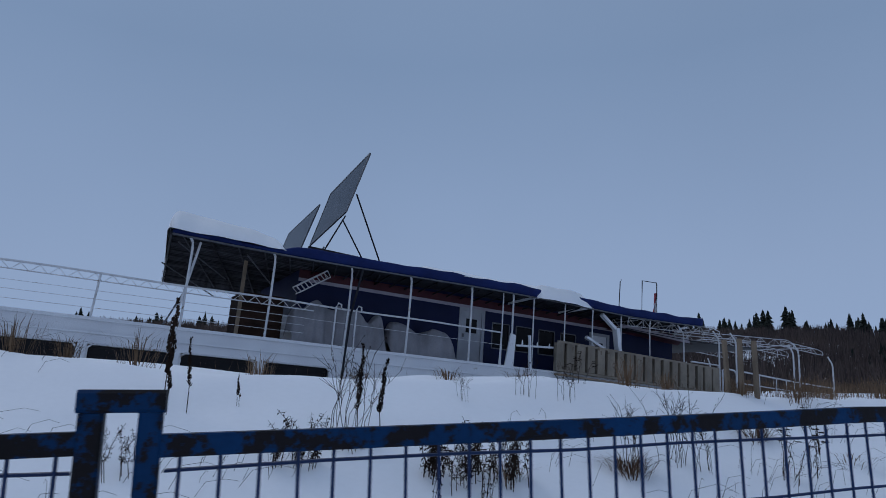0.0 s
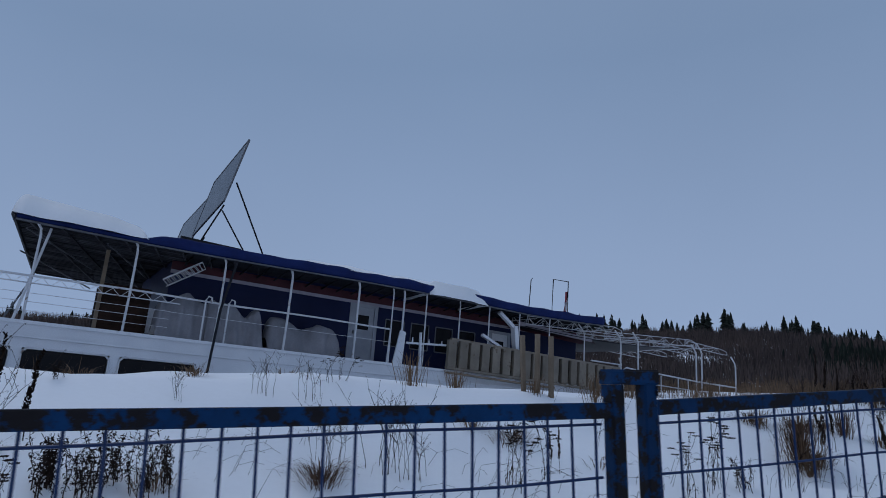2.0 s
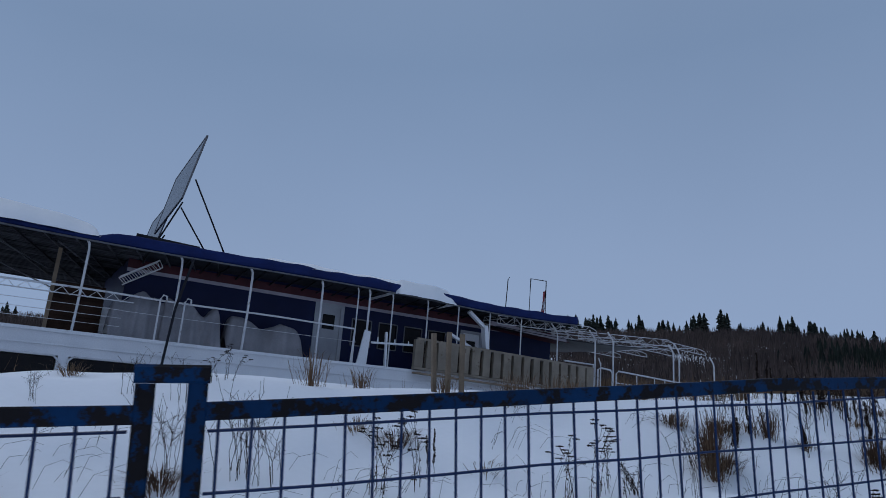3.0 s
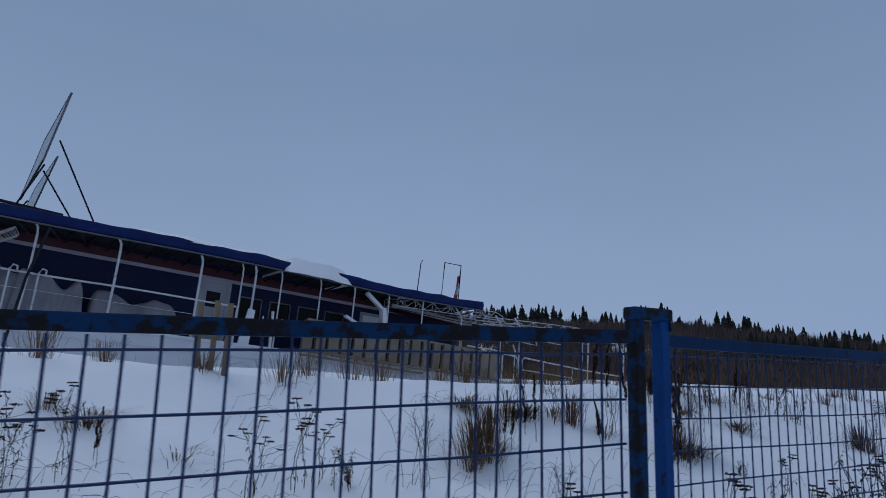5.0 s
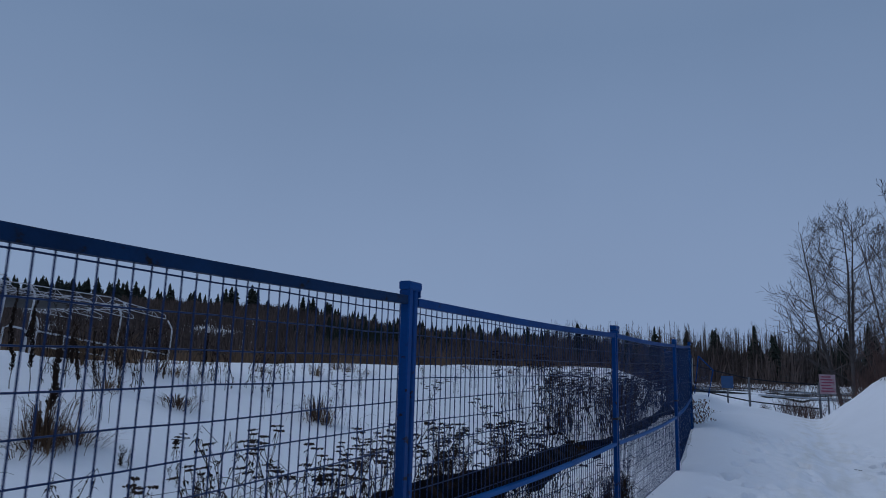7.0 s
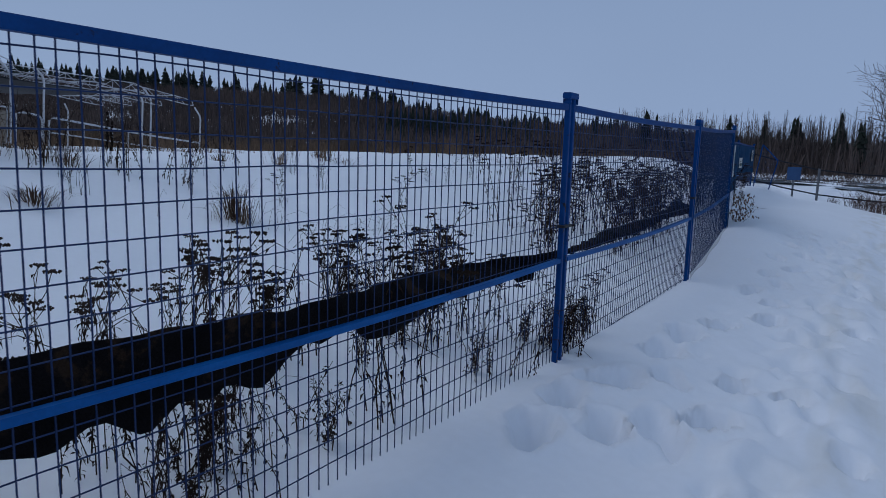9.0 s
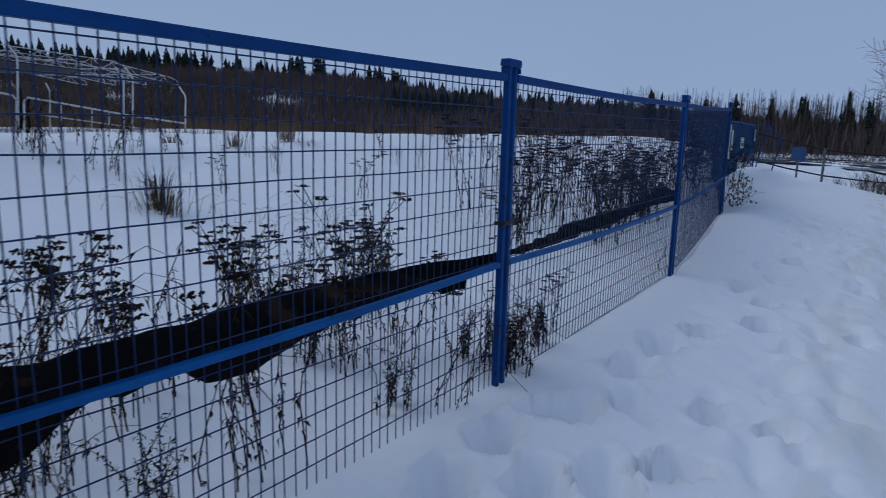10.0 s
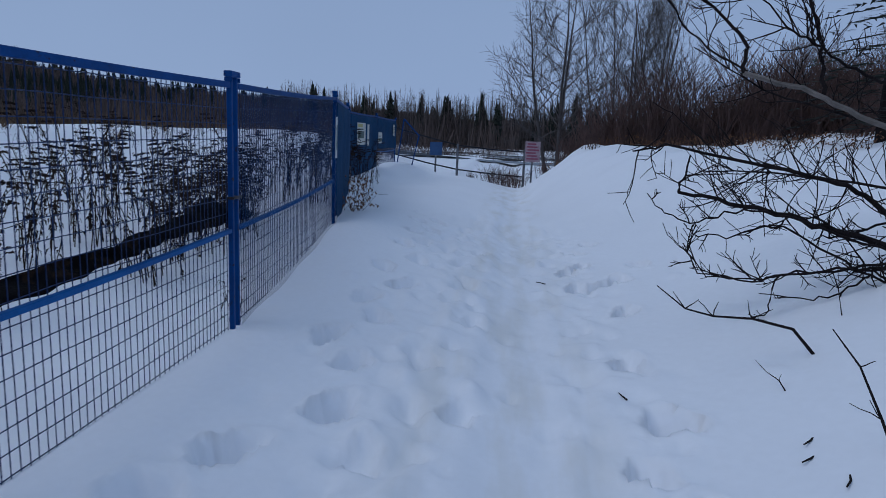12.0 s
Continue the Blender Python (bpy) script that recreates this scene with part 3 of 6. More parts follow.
for a, b, lo, hi in hull_holes:
    win = part("hull_window", Geo().box((a + 0.03, 0.05, lo + 0.03), (b - 0.03, 0.06, hi - 0.03)), M_GLASS, ship, "dark hull window with rounded grey frame")
    g = Geo()
    c = 0.09
    ring = [(a + c, lo), (b - c, lo), (b, lo + c), (b, hi - c), (b - c, hi), (a + c, hi), (a, hi - c), (a, lo + c)]
    for i in range(8):
        p, q = ring[i], ring[(i + 1) % 8]
        g.beam((p[0], -0.005, p[1]), (q[0], -0.005, q[1]), 0.04, 0.045, (0, 1, 0.01))
    part("window_frame", g, M_PIPE, win)

# deck cabin
C0, CU0, CU1, CW = 1.3, -2.68, 11.5, 2.16
cab_holes = [(2.35, 3.27, 0.06, 1.75)]
for k in range(4):
    cab_holes.append((3.56 + k * 0.9, 4.2 + k * 0.9, 0.64, 1.42))
cab_holes.append((7.5, 8.4, 0.06, 1.60))
cabin = part("cabin_wall", Geo().box((CU0, C0, 1.75), (CU1, C0 + 0.08, CW)), M_NAVY, ship, "navy blue deck cabin wall")
cuts = [CU0] + [(p[1] + q[0]) / 2 for p, q in zip(cab_holes, cab_holes[1:])] + [CU1]
for k, hole in enumerate(cab_holes):
    part("wall_plate", wall_with_holes(cuts[k], cuts[k + 1], 0.05, 1.75, C0, C0 + 0.08, [hole]), M_NAVY, cabin)
part("cabin_end", Geo().box((CU0, C0 + 0.08, 0.05), (CU0 + 0.08, 5.0, CW)), M_NAVY, ship)
part("cabin_end", Geo().box((CU1 - 0.08, C0 + 0.08, 0.05), (CU1, 5.0, CW)), M_NAVY, ship)
part("cabin_back", Geo().box((CU0, 5.0, 0.05), (CU1, 5.08, CW)), M_NAVY, ship)
part("pale_stripe", Geo().box((CU0 - 0.01, C0 - 0.012, 1.74), (CU1, C0, 1.83)), M_STRIPE, ship, "pale stripe along the cabin")
part("maroon_band", Geo().box((CU0 - 0.01, C0 - 0.016, 1.832), (CU1, C0, 2.05)), M_RED, ship, "maroon band under the eaves")
for k in range(30):
    u = CU0 + 0.3 + k * 0.47
    part("eaves_bracket", Geo().beam((u, C0 - 0.02, 1.98), (u, 0.2, 2.12), 0.025, 0.04), M_DARK, ship)
for j, (a, b, lo, hi) in enumerate(cab_holes):
    if hi - lo > 1.0:
        dr = part("cabin_door", Geo().box((a + 0.11, C0 + 0.02, lo), (b - 0.11, C0 + 0.06, hi - 0.09)), M_GREYDOOR if j == 0 else M_WHITE, ship, "grey cabin door with a small dark window")
        g = Geo()
        g.box((a, C0 - 0.02, lo), (a + 0.11, C0 + 0.07, hi)).box((b - 0.11, C0 - 0.02, lo), (b, C0 + 0.07, hi)).box((a + 0.11, C0 - 0.02, hi - 0.09), (b - 0.11, C0 + 0.07, hi))
        part("door_frame", g, M_GREYDOOR, dr)
        part("door_window", Geo().box((a + 0.27, C0 + 0.012, lo + 0.95), (b - 0.27, C0 + 0.02, hi - 0.32)), M_GLASS, dr)
        part("door_handle", Geo().box((a + 0.16, C0 - 0.02, lo + 0.8), (a + 0.2, C0 + 0.02, lo + 0.9)), M_STEEL, dr)
    else:
        wn_ = part("cabin_window", Geo().box((a + 0.03, C0 + 0.03, lo + 0.03), (b - 0.03, C0 + 0.04, hi - 0.03)), M_GLASS, ship, "dark cabin window")
        g = Geo()
        for p, q in (((a, lo), (b, lo)), ((b, lo), (b, hi)), ((b, hi), (a, hi)), ((a, hi), (a, lo))):
            g.beam((p[0], C0 - 0.005, p[1]), (q[0], C0 - 0.005, q[1]), 0.03, 0.03, (0, 1, 0.01))
        part("window_frame", g, M_STEEL, wn_)

# roof canopy
RU0, RU1, RD = -6.12, 11.35, 6.6


def ru0(d):
    """The canopy's slanting outer end."""
    return RU0 + 0.11 * d


def roof_w(u, d):
    return 2.17 - 0.035 * d + 0.04 * math.sin(u * 0.5) + (0.10 * max(0, u - 8) / 3.4)


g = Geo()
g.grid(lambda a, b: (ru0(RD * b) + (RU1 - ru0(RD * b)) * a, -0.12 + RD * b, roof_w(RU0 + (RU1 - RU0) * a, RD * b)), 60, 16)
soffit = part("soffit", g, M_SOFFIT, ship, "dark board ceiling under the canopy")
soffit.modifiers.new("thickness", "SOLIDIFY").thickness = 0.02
for k in range(40):
    d = 0.0 + k * RD / 40
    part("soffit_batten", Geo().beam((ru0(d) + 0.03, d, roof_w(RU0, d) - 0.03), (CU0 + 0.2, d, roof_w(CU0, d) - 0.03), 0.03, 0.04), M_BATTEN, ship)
for k in range(9):
    u = RU0 + 0.25 + k * 0.62
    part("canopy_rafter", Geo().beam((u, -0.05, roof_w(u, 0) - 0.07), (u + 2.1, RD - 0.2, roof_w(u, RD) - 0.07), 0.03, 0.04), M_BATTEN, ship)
for u0_, d0_, u1_, d1_ in ((-5.9, 0.4, -4.3, 2.6), (-4.3, 0.4, -3.0, 2.6), (-5.9, 3.0, -4.0, 5.6)):
    part("canopy_brace", Geo().tube([(u0_, d0_, roof_w(u0_, d0_) - 0.12), (u1_, d1_, roof_w(u1_, d1_) - 0.35)], 0.02), M_STEEL, ship)


def fascia(u, b):
    wob = 0.014 * math.sin(u * 2.3) + 0.010 * math.sin(u * 6.1) + 0.03 * noise.noise(Vector((u * 1.3, 2, 0)))
    lo, hi = roof_w(u, 0) - 0.07, roof_w(u, 0) + 0.20 + wob - 0.15 * float(smooth01((-3.2 - u) / 0.5))
    if b < 0.6:
        return (u, -0.16 - 0.05 * math.sin(b / 0.6 * math.pi), lo + (hi - lo) * b / 0.6)
    return (u, -0.14 + (b - 0.6) / 0.4 * 2.4, hi + 0.05 * math.sin((b - 0.6) / 0.4 * math.pi * 0.5))


def tarp_start(b):
    return ru0(max(0.0, (b - 0.6) / 0.4 * 2.4 - 0.14)) if b > 0.6 else RU0


g = Geo().grid(lambda a, b: fascia(tarp_start(b) + (RU1 - tarp_start(b)) * a, b), 150, 12)
tarp = part("roof_tarp", g, M_ROOFBLUE, ship, "blue tarpaulin over the canopy roof", True)
tarp.modifiers.new("thickness", "SOLIDIFY").thickness = 0.015
part("eaves_pipe", Geo().tube([(RU0 + (RU1 - RU0) * k / 30, -0.18, roof_w(RU0 + (RU1 - RU0) * k / 30, 0) - 0.09) for k in range(31)], 0.022), M_STEEL, ship)
part("far_roof_skin", Geo().grid(lambda a, b: (ru0(2.2 + (RD - 2.2) * b) + (RU1 - ru0(2.2 + (RD - 2.2) * b)) * a, 2.2 + (RD - 2.2) * b, roof_w(RU0 + (RU1 - RU0) * a, 2.2 + (RD - 2.2) * b) + 0.24 - 0.2 * b), 20, 8), M_ROOFBLUE, ship)
part("canopy_end_board", Geo().beam((RU0 - 0.02, -0.1, 2.13), (ru0(RD) - 0.02, RD, 1.93), 0.04, 0.14), M_DARK, ship)
for d in (3.4, 5.2, 6.3):
    part("end_snow", Geo().tube([(ru0(d + e) - 0.03, d + e, roof_w(RU0, d) + 0.03) for e in (-0.35, -0.2, 0.1, 0.3)], 0.05, 8, 0.03), M_SNOW_CAP, ship, "", True)


def snow_cap(name, u0, u1, d0, d1, thick, seed, drop=0.16, skew=0.0, lift=0.235, taper=0.0):
    """A rounded snow slab lying on the roof, with an uneven rim."""
    rr = random.Random(seed)
    ph = [rr.uniform(0, 6) for _ in range(6)]

    def fn(a, b):
        u = u0 + (u1 - u0) * a
        su = skew * (1 - a)
        rim = 0.05 * math.sin(u * 3.1 + ph[0]) + 0.03 * math.sin(u * 7.3 + ph[1])
        d = d0 + rim + (d1 - d0) * b
        ends = min(1.0, a * (u1 - u0) / 0.22, (1 - a) * (u1 - u0) / 0.35)
        ends = math.sqrt(max(0.0, 1 - (1 - max(0, ends)) ** 2))
        side = min(1.0, b * (d1 - d0) / 0.28, (1 - b) * (d1 - d0) / 0.28)
        side = math.sqrt(max(0.0, 1 - (1 - max(0, side)) ** 2))
        wave = 1 + 0.18 * math.sin(u * 1.7 + ph[2]) + 0.1 * math.sin(u * 4.3 + ph[3])
        return (u + su * max(0.0, d), d, roof_w(u, max(0, d)) + lift - taper * a + thick * (1 - 2 * taper * a) * wave * ends * side - drop * (1 - 3.5 * taper * a) * (1 - ends * side))
    return part(name, Geo().grid(fn, 60, 18), M_SNOW_CAP, ship, "thick rounded slab of snow", True)


snow_cap("roof_snow", -6.22, -3.55, -0.36, 5.5, 0.17, 1, 0.31, 0.125, 0.31, 0.09)
snow_cap("roof_snow", 0.3, 4.6, -0.12, 5.0, 0.06, 2, 0.12, 0.0, 0.27)
snow_cap("roof_snow", 4.1, 6.15, -0.40, 4.5, 0.08, 3, 0.38, 0.0, 0.27)
snow_cap("roof_snow", 6.6, 9.0, 0.2, 4.5, 0.06, 4)
snow_cap("roof_snow", -2.6, -1.2, 0.4, 3.0, 0.06, 5)

# awning posts: pipes with a kinked head
for u, lean, rad in ((-5.62, 0.0, 0.028), (-3.72, 0.02, 0.028), (-1.72, 0.03, 0.026), (0.01, 0.02, 0.03), (1.97, 0.0, 0.03), (3.43, -0.02, 0.03), (3.05, 0, 0.02), (4.16, 0, 0.022), (5.36, 0, 0.022), (6.48, 0, 0.022), (7.7, 0, 0.022), (9.0, 0, 0.022)):
    pts = [(u, 0.03, 0.05), (u + lean, 0.03, 1.0), (u + lean, 0.03, 1.86), (u + lean - 0.02, 0.0, 2.0), (u + lean - 0.10, -0.1, 2.09)]
    part("awning_post", Geo().tube(pts, rad, 8), M_PIPE, ship)
part("leaning_prop", Geo().tube([(-5.78, 0.0, 0.05), (-5.45, 0.1, 2.05)], 0.03, 8), M_PIPE, ship)
part("leaning_prop", Geo().tube([(-5.95, 0.35, 0.05), (-5.6, 0.1, 0.95)], 0.02, 8), M_STEEL, ship)

# railing
rail_pts = [(-18 + k * 0.7, 0.02, 0.985 + 0.012 * math.sin(k)) for k in range(31)]
part("hand_rail", Geo().tube(rail_pts, 0.024, 8), M_PIPE, ship)
part("lattice_chord", Geo().tube([(-18, 0.02, 0.81), (-2.6, 0.02, 0.83)], 0.013, 6), M_PIPE, ship)
u = -18.0
g = Geo()
k = 0
while u < -2.8:
    g.tube([(u, 0.02, 0.81 if k % 2 else 0.97), (u + 0.17, 0.02, 0.97 if k % 2 else 0.81)], 0.008, 4)
    u += 0.17
    k += 1
part("lattice_web", g, M_PIPE, ship, kind="stuff")
for w in (0.25, 0.44, 0.62):
    part("rail_wire", Geo().tube([(-18, 0.02, w), (-10, 0.02, w - 0.02), (-2.8, 0.02, w + 0.01)], 0.006, 5), M_PIPE, ship)
part("rail_wire", Geo().tube([(-2.8, 0.02, 0.62), (3.1, 0.02, 0.62)], 0.006, 5), M_PIPE, ship)
for u in (-16.7, -14.8, -12.95, -11.1, -9.25, -7.4, 3.0):
    part("rail_stanchion", Geo().tube([(u, 0.02, 0.04), (u + 0.04, 0.02, 0.98)], 0.024, 7), M_PIPE, ship)
for u in (-2.05, -1.5):
    part("hooked_pipe", Geo().tube([(u, -0.05, 0.05), (u, -0.05, 1.0), (u + 0.05, -0.05, 1.1), (u + 0.13, -0.05, 1.08), (u + 0.14, -0.05, 0.95)], 0.022, 7), M_PIPE, ship)

# gangway gate
part("gate_fin", Geo().face((3.15, -0.05, 0.0), (3.45, -0.05, 0.0), (3.5, -0.05, 0.95), (3.32, -0.05, 0.98)).face((3.15, 0.0, 0.0), (3.32, 0.0, 0.98), (3.5, 0.0, 0.95), (3.45, 0.0, 0.0)).face((3.15, -0.05, 0.0), (3.32, -0.05, 0.98), (3.32, 0, 0.98), (3.15, 0, 0)).face((3.45, -0.05, 0), (3.45, 0, 0), (3.5, 0, 0.95), (3.5, -0.05, 0.95)), M_WHITE, ship)
part("gate_fin", Geo().beam((4.05, -0.03, 0.0), (4.0, -0.03, 1.0), 0.08, 0.05, (1, 0, 0)), M_WHITE, ship)
part("gate_arm", Geo().tube([(3.55, -0.03, 0.66), (4.9, -0.03, 0.74)], 0.03, 6), M_WHITE, ship)
for u in (3.75, 4.3, 4.75):
    part("gate_knob", Geo().tube([(u, -0.03, 0.7), (u, -0.03, 0.84)], 0.03, 6, 0.012), M_WHITE, ship)

# davit
part("davit_arm", Geo().beam((6.92, 0.1, 2.02), (7.55, 0.1, 1.60), 0.1, 0.13, (0, 1, 0)), M_WHITE, ship)
part("davit_column", Geo().beam((7.55, 0.1, 1.66), (7.66, 0.1, 0.9), 0.14, 0.2, (0, 1, 0)), M_WHITE, ship)
part("davit_foot", Geo().beam((6.25, 0.05, 1.22), (7.0, 0.05, 0.92), 0.08, 0.12, (0, 1, 0)), M_WHITE, ship)

# goal frame, antenna and flag on the roof
part("roof_frame", Geo().tube([(12.78, 4.0, 2.55), (12.86, 4.05, 4.58), (13.72, 4.05, 4.62), (13.72, 4.05, 3.9)], 0.025, 5), M_DARK, ship, "thin dark pipe frame")
part("antenna", Geo().tube([(11.75, 4.3, 2.4), (11.85, 4.3, 4.4), (11.92, 4.3, 4.5)], 0.02, 5), M_DARK, ship)
part("roof_box", Geo().box((12.35, 3.5, 2.75), (13.3, 4.4, 3.08), bevel=0.03), M_DARK, ship, "dark box on the roof")
flag = part("flag", Geo().grid(lambda a, b: (13.72 - 0.34 * math.sin(a * 2.2) * (0.4 + 0.6 * b), 4.05 + 0.06 * math.sin(a * 5 + b * 3), 4.2 - 1.3 * b - 0.12 * a), 6, 10), M_FLAG, ship, "limp faded red and white flag")
part("flag_band", Geo().grid(lambda a, b: (13.71 - 0.2 * math.sin(a * 2.2), 4.03 + 0.06 * math.sin(a * 5 + b * 3), 3.75 - 0.35 * b - 0.12 * a), 5, 4), M_FLAGW, flag)
part("flag_pole", Geo().tube([(13.74, 4.06, 2.5), (13.72, 4.05, 4.3)], 0.018, 5), M_DARK, flag)

# white stair truss beside the cabin
for d in (0.9, 1.2):
    g = Geo()
    a0, a1 = Vector((-2.85, d, 1.52)), Vector((-2.05, d, 2.06))
    g.tube([a0, a1], 0.02, 6).tube([a0 + Vector((0.1, 0, -0.16)), a1 + Vector((0.1, 0, -0.16))], 0.012, 6)
    for k in range(9):
        f = k / 8
        g.tube([a0.lerp(a1, f), (a0 + Vector((0.1, 0, -0.16))).lerp(a1 + Vector((0.1, 0, -0.16)), min(1, f + 0.06))], 0.009, 5)
    part("stair_truss", g, M_WHITE, ship, "white lattice stair truss")

# deck clutter
def tarp_pile(u0, u1, d0, d1, h, seed, tilt):
    rr = random.Random(seed)
    ph = [rr.uniform(0, 6) for _ in range(8)]

    def fn(a, b):
        s = abs(2 * b - 1)
        prof = h * (1 - s ** 2.6) if s < 1 else 0
        e = min(1, a / 0.12, (1 - a) / 0.12)
        e = math.sqrt(max(0, 1 - (1 - e) ** 2))
        fold = 0.05 * math.sin(a * 17 + ph[0] + 7 * b) * math.sin(b * 9 + ph[4]) + 0.035 * math.sin(a * 37 + ph[1] - 6 * b) + 0.11 * noise.noise(Vector((a * 5, b * 4, seed)))
        top = 1 + tilt * (a - 0.5) + 0.16 * math.sin(a * 6 + ph[2]) + 0.08 * math.sin(a * 15 + ph[3])
        return (u0 + (u1 - u0) * a, d0 + (d1 - d0) * b + fold, 0.05 + prof * top * (0.3 + 0.7 * e) + fold * 0.4)
    return part("tarp_cover", Geo().grid(fn, 40, 24), M_TARP, ship, "grey canvas tarpaulin over stored gear", True)


tarp_pile(-3.0, -1.5, 0.25, 1.15, 0.95, 1, -0.25)
tarp_pile(-1.9, -0.45, 0.2, 1.1, 0.95, 2, 0.15)
tarp_pile(-0.3, 1.75, 0.25, 1.15, 0.80, 3, -0.3)
crate = part("crate", Geo().box((-4.15, 0.9, 0.05), (-3.12, 2.2, 1.18)), M_BROWN, ship, "dark brown plank crate under the canopy")
for k in range(6):
    part("plank", Geo().box((-4.16, 0.875, 0.06 + k * 0.188), (-3.11, 0.9, 0.06 + k * 0.188 + 0.178)), M_BROWN, crate)
part("post", Geo().box((-4.24, 0.85, 0.05), (-4.16, 0.93, 1.95)), M_STAKE, crate)
part("white_board", Geo().box((-3.15, 1.0, 0.15), (-2.75, 1.04, 0.75)), M_WHITE, ship)

# folded gangway with upright boards
gang = part("gangway", Geo().beam((5.0, -0.12, 0.94), (12.2, -0.12, 0.78), 0.09, 0.06), M_PLY, ship, "weathered plywood gangway laid on its side")
part("bottom_rail", Geo().beam((4.9, -0.12, 0.10), (12.2, -0.12, -0.08), 0.12, 0.07), M_PLY, gang)
part("backing", Geo().beam((5.0, 0.02, 0.52), (12.1, 0.02, 0.35), 0.02, 0.74), M_BROWN, gang)
for k in range(18):
    u = 5.06 + k * 0.41
    s = (u - 5) / 7.2
    part("upright", Geo().beam((u, -0.10, 0.14 - 0.17 * s), (u + 0.01, -0.10, 0.91 - 0.15 * s), 0.12, 0.25 + 0.08 * ship_rng.random(), (1, 0, 0)), M_PLY, gang)
part("support_plank", Geo().beam((4.9, -0.2, -0.04), (9.0, -0.2, -0.15), 0.2, 0.05), M_STAKE, gang)

# pipe-truss canopy frames at the stern
def truss(u0, w0, u1, w1, d, n, depth, rad=0.014):
    g = Geo()
    top = [(u0 + (u1 - u0) * k / n, d, w0 + (w1 - w0) * k / n) for k in range(n + 1)]
    low = [(p[0], d + 0.02, p[2] - depth) for p in top]
    g.tube(top + [(u1 + 0.35, d, w1 - depth * 0.35), (u1 + 0.4, d, w1 - depth)], rad, 6)
    g.tube(low + [(u1 + 0.4, d, w1 - depth)], rad, 6)
    for k in range(n):
        g.tube([low[k], top[k + 1]] if k % 2 else [top[k], low[k + 1]], rad * 0.7, 5)
        if k % 2 == 0:
            g.tube([top[k], low[k]], rad * 0.7, 5)
    return g


for k in range(9):
    d = 0.0 + k * 0.72
    part("canopy_truss", truss(8.0, 2.05 + 0.04 * (k % 2), 12.1, 2.22, d, 12, 0.26), M_OLDPIPE, ship)
for k in range(5):
    d = 0.0 + k * 1.3
    part("canopy_truss", truss(11.6, 2.0, 16.4, 2.28, d, 12, 0.24), M_OLDPIPE, ship)
for k in range(4):
    d = 0.4 + k * 1.5
    part("canopy_truss", truss(16.6, 2.30, 19.0, 2.22, d, 7, 0.2), M_OLDPIPE, ship)
for u, w in ((8.4, 2.02), (10.2, 2.08), (11.9, 2.1), (13.4, 2.02), (15.0, 2.08), (16.6, 2.1), (18.0, 2.15)):
    part("canopy_purlin", Geo().tube([(u, 0.0, w), (u, 5.6, w + 0.02)], 0.016, 6), M_OLDPIPE, ship)
part("canopy_cloth", Geo().grid(lambda a, b: (8.4 + 8.0 * a, 0.5 + 5.0 * b, 1.80 - 0.12 * math.sin(a * 3.1) + 0.16 * a + 0.03 * math.sin(b * 9)), 16, 12), M_DARK, ship, "sagging dark canopy cloth", True).modifiers.new("thickness", "SOLIDIFY").thickness = 0.01
part("red_boat_cover", Geo().grid(lambda a, b: (8.2 + 3.6 * a, 0.6 + 0.7 * b, 1.78 - 0.16 * a + 0.14 * math.sin(b * 3.14) * math.sin(min(1, a * 1.5 + .2) * 1.57)), 12, 8), M_RED, ship, "red and white small boat stowed under the frames", True)
part("white_boat_side", Geo().grid(lambda a, b: (8.2 + 3.4 * a, 0.58 + 0.02 * b, 1.80 - 0.16 * a + 0.14 * b), 12, 3), M_STRIPE, ship)
for u, top in ((10.6, 1.95), (12.42, 1.95), (13.35, 2.0), (16.75, 1.95), (17.1, 2.02), (19.35, 1.75)):
    pts = [(u, 0.0, -0.1), (u, 0.0, top - 0.25), (u - 0.04, 0.0, top - 0.1), (u - 0.3, 0.0, top + 0.15)]
    part("canopy_post", Geo().tube(pts, 0.03 if u > 12 else 0.024, 8), M_PIPE, ship)
for u, d in ((14.2, 4.2), (17.6, 4.5), (13.0, 5.2)):
    part("canopy_post", Geo().tube([(u, d, -0.3), (u, d, 1.55), (u - 0.15, d, 1.8)], 0.03, 7), M_PIPE, ship)
part("stern_platform", Geo().box((12.42, 0.1, -0.5), (19.6, 6.0, -0.32)), M_BROWN, ship)
part("stern_rail", Geo().tube([(13.5, -0.02, -0.1), (13.5, -0.02, 0.72), (13.62, -0.02, 0.82), (17.0, -0.02, 0.70), (19.3, -0.02, 0.68)], 0.03, 7), M_PIPE, ship)
part("stern_rail", Geo().tube([(12.55, -0.02, -0.1), (12.55, -0.02, 0.78), (12.7, -0.02, 0.85), (13.2, -0.02, 0.82), (13.3, -0.02, 0.7), (13.3, -0.02, -0.1)], 0.03, 7), M_PIPE, ship)
part("stern_rail", Geo().tube([(10.9, -0.04, 0.92), (12.3, -0.04, 0.92), (12.3, -0.04, -0.1)], 0.03, 7), M_PIPE, ship)
part("stern_rail", Geo().tube([(10.9, -0.04, 0.4), (12.3, -0.04, 0.4)], 0.025, 7), M_PIPE, ship)
part("stern_rail", Geo().tube([(13.5, -0.02, 0.4), (19.3, -0.02, 0.3)], 0.02, 7), M_PIPE, ship)
for u in (14.6, 15.6, 16.2, 18.2):
    part("rail_stanchion", Geo().tube([(u, -0.02, -0.2), (u, -0.02, 0.74)], 0.02, 6), M_PIPE, ship)

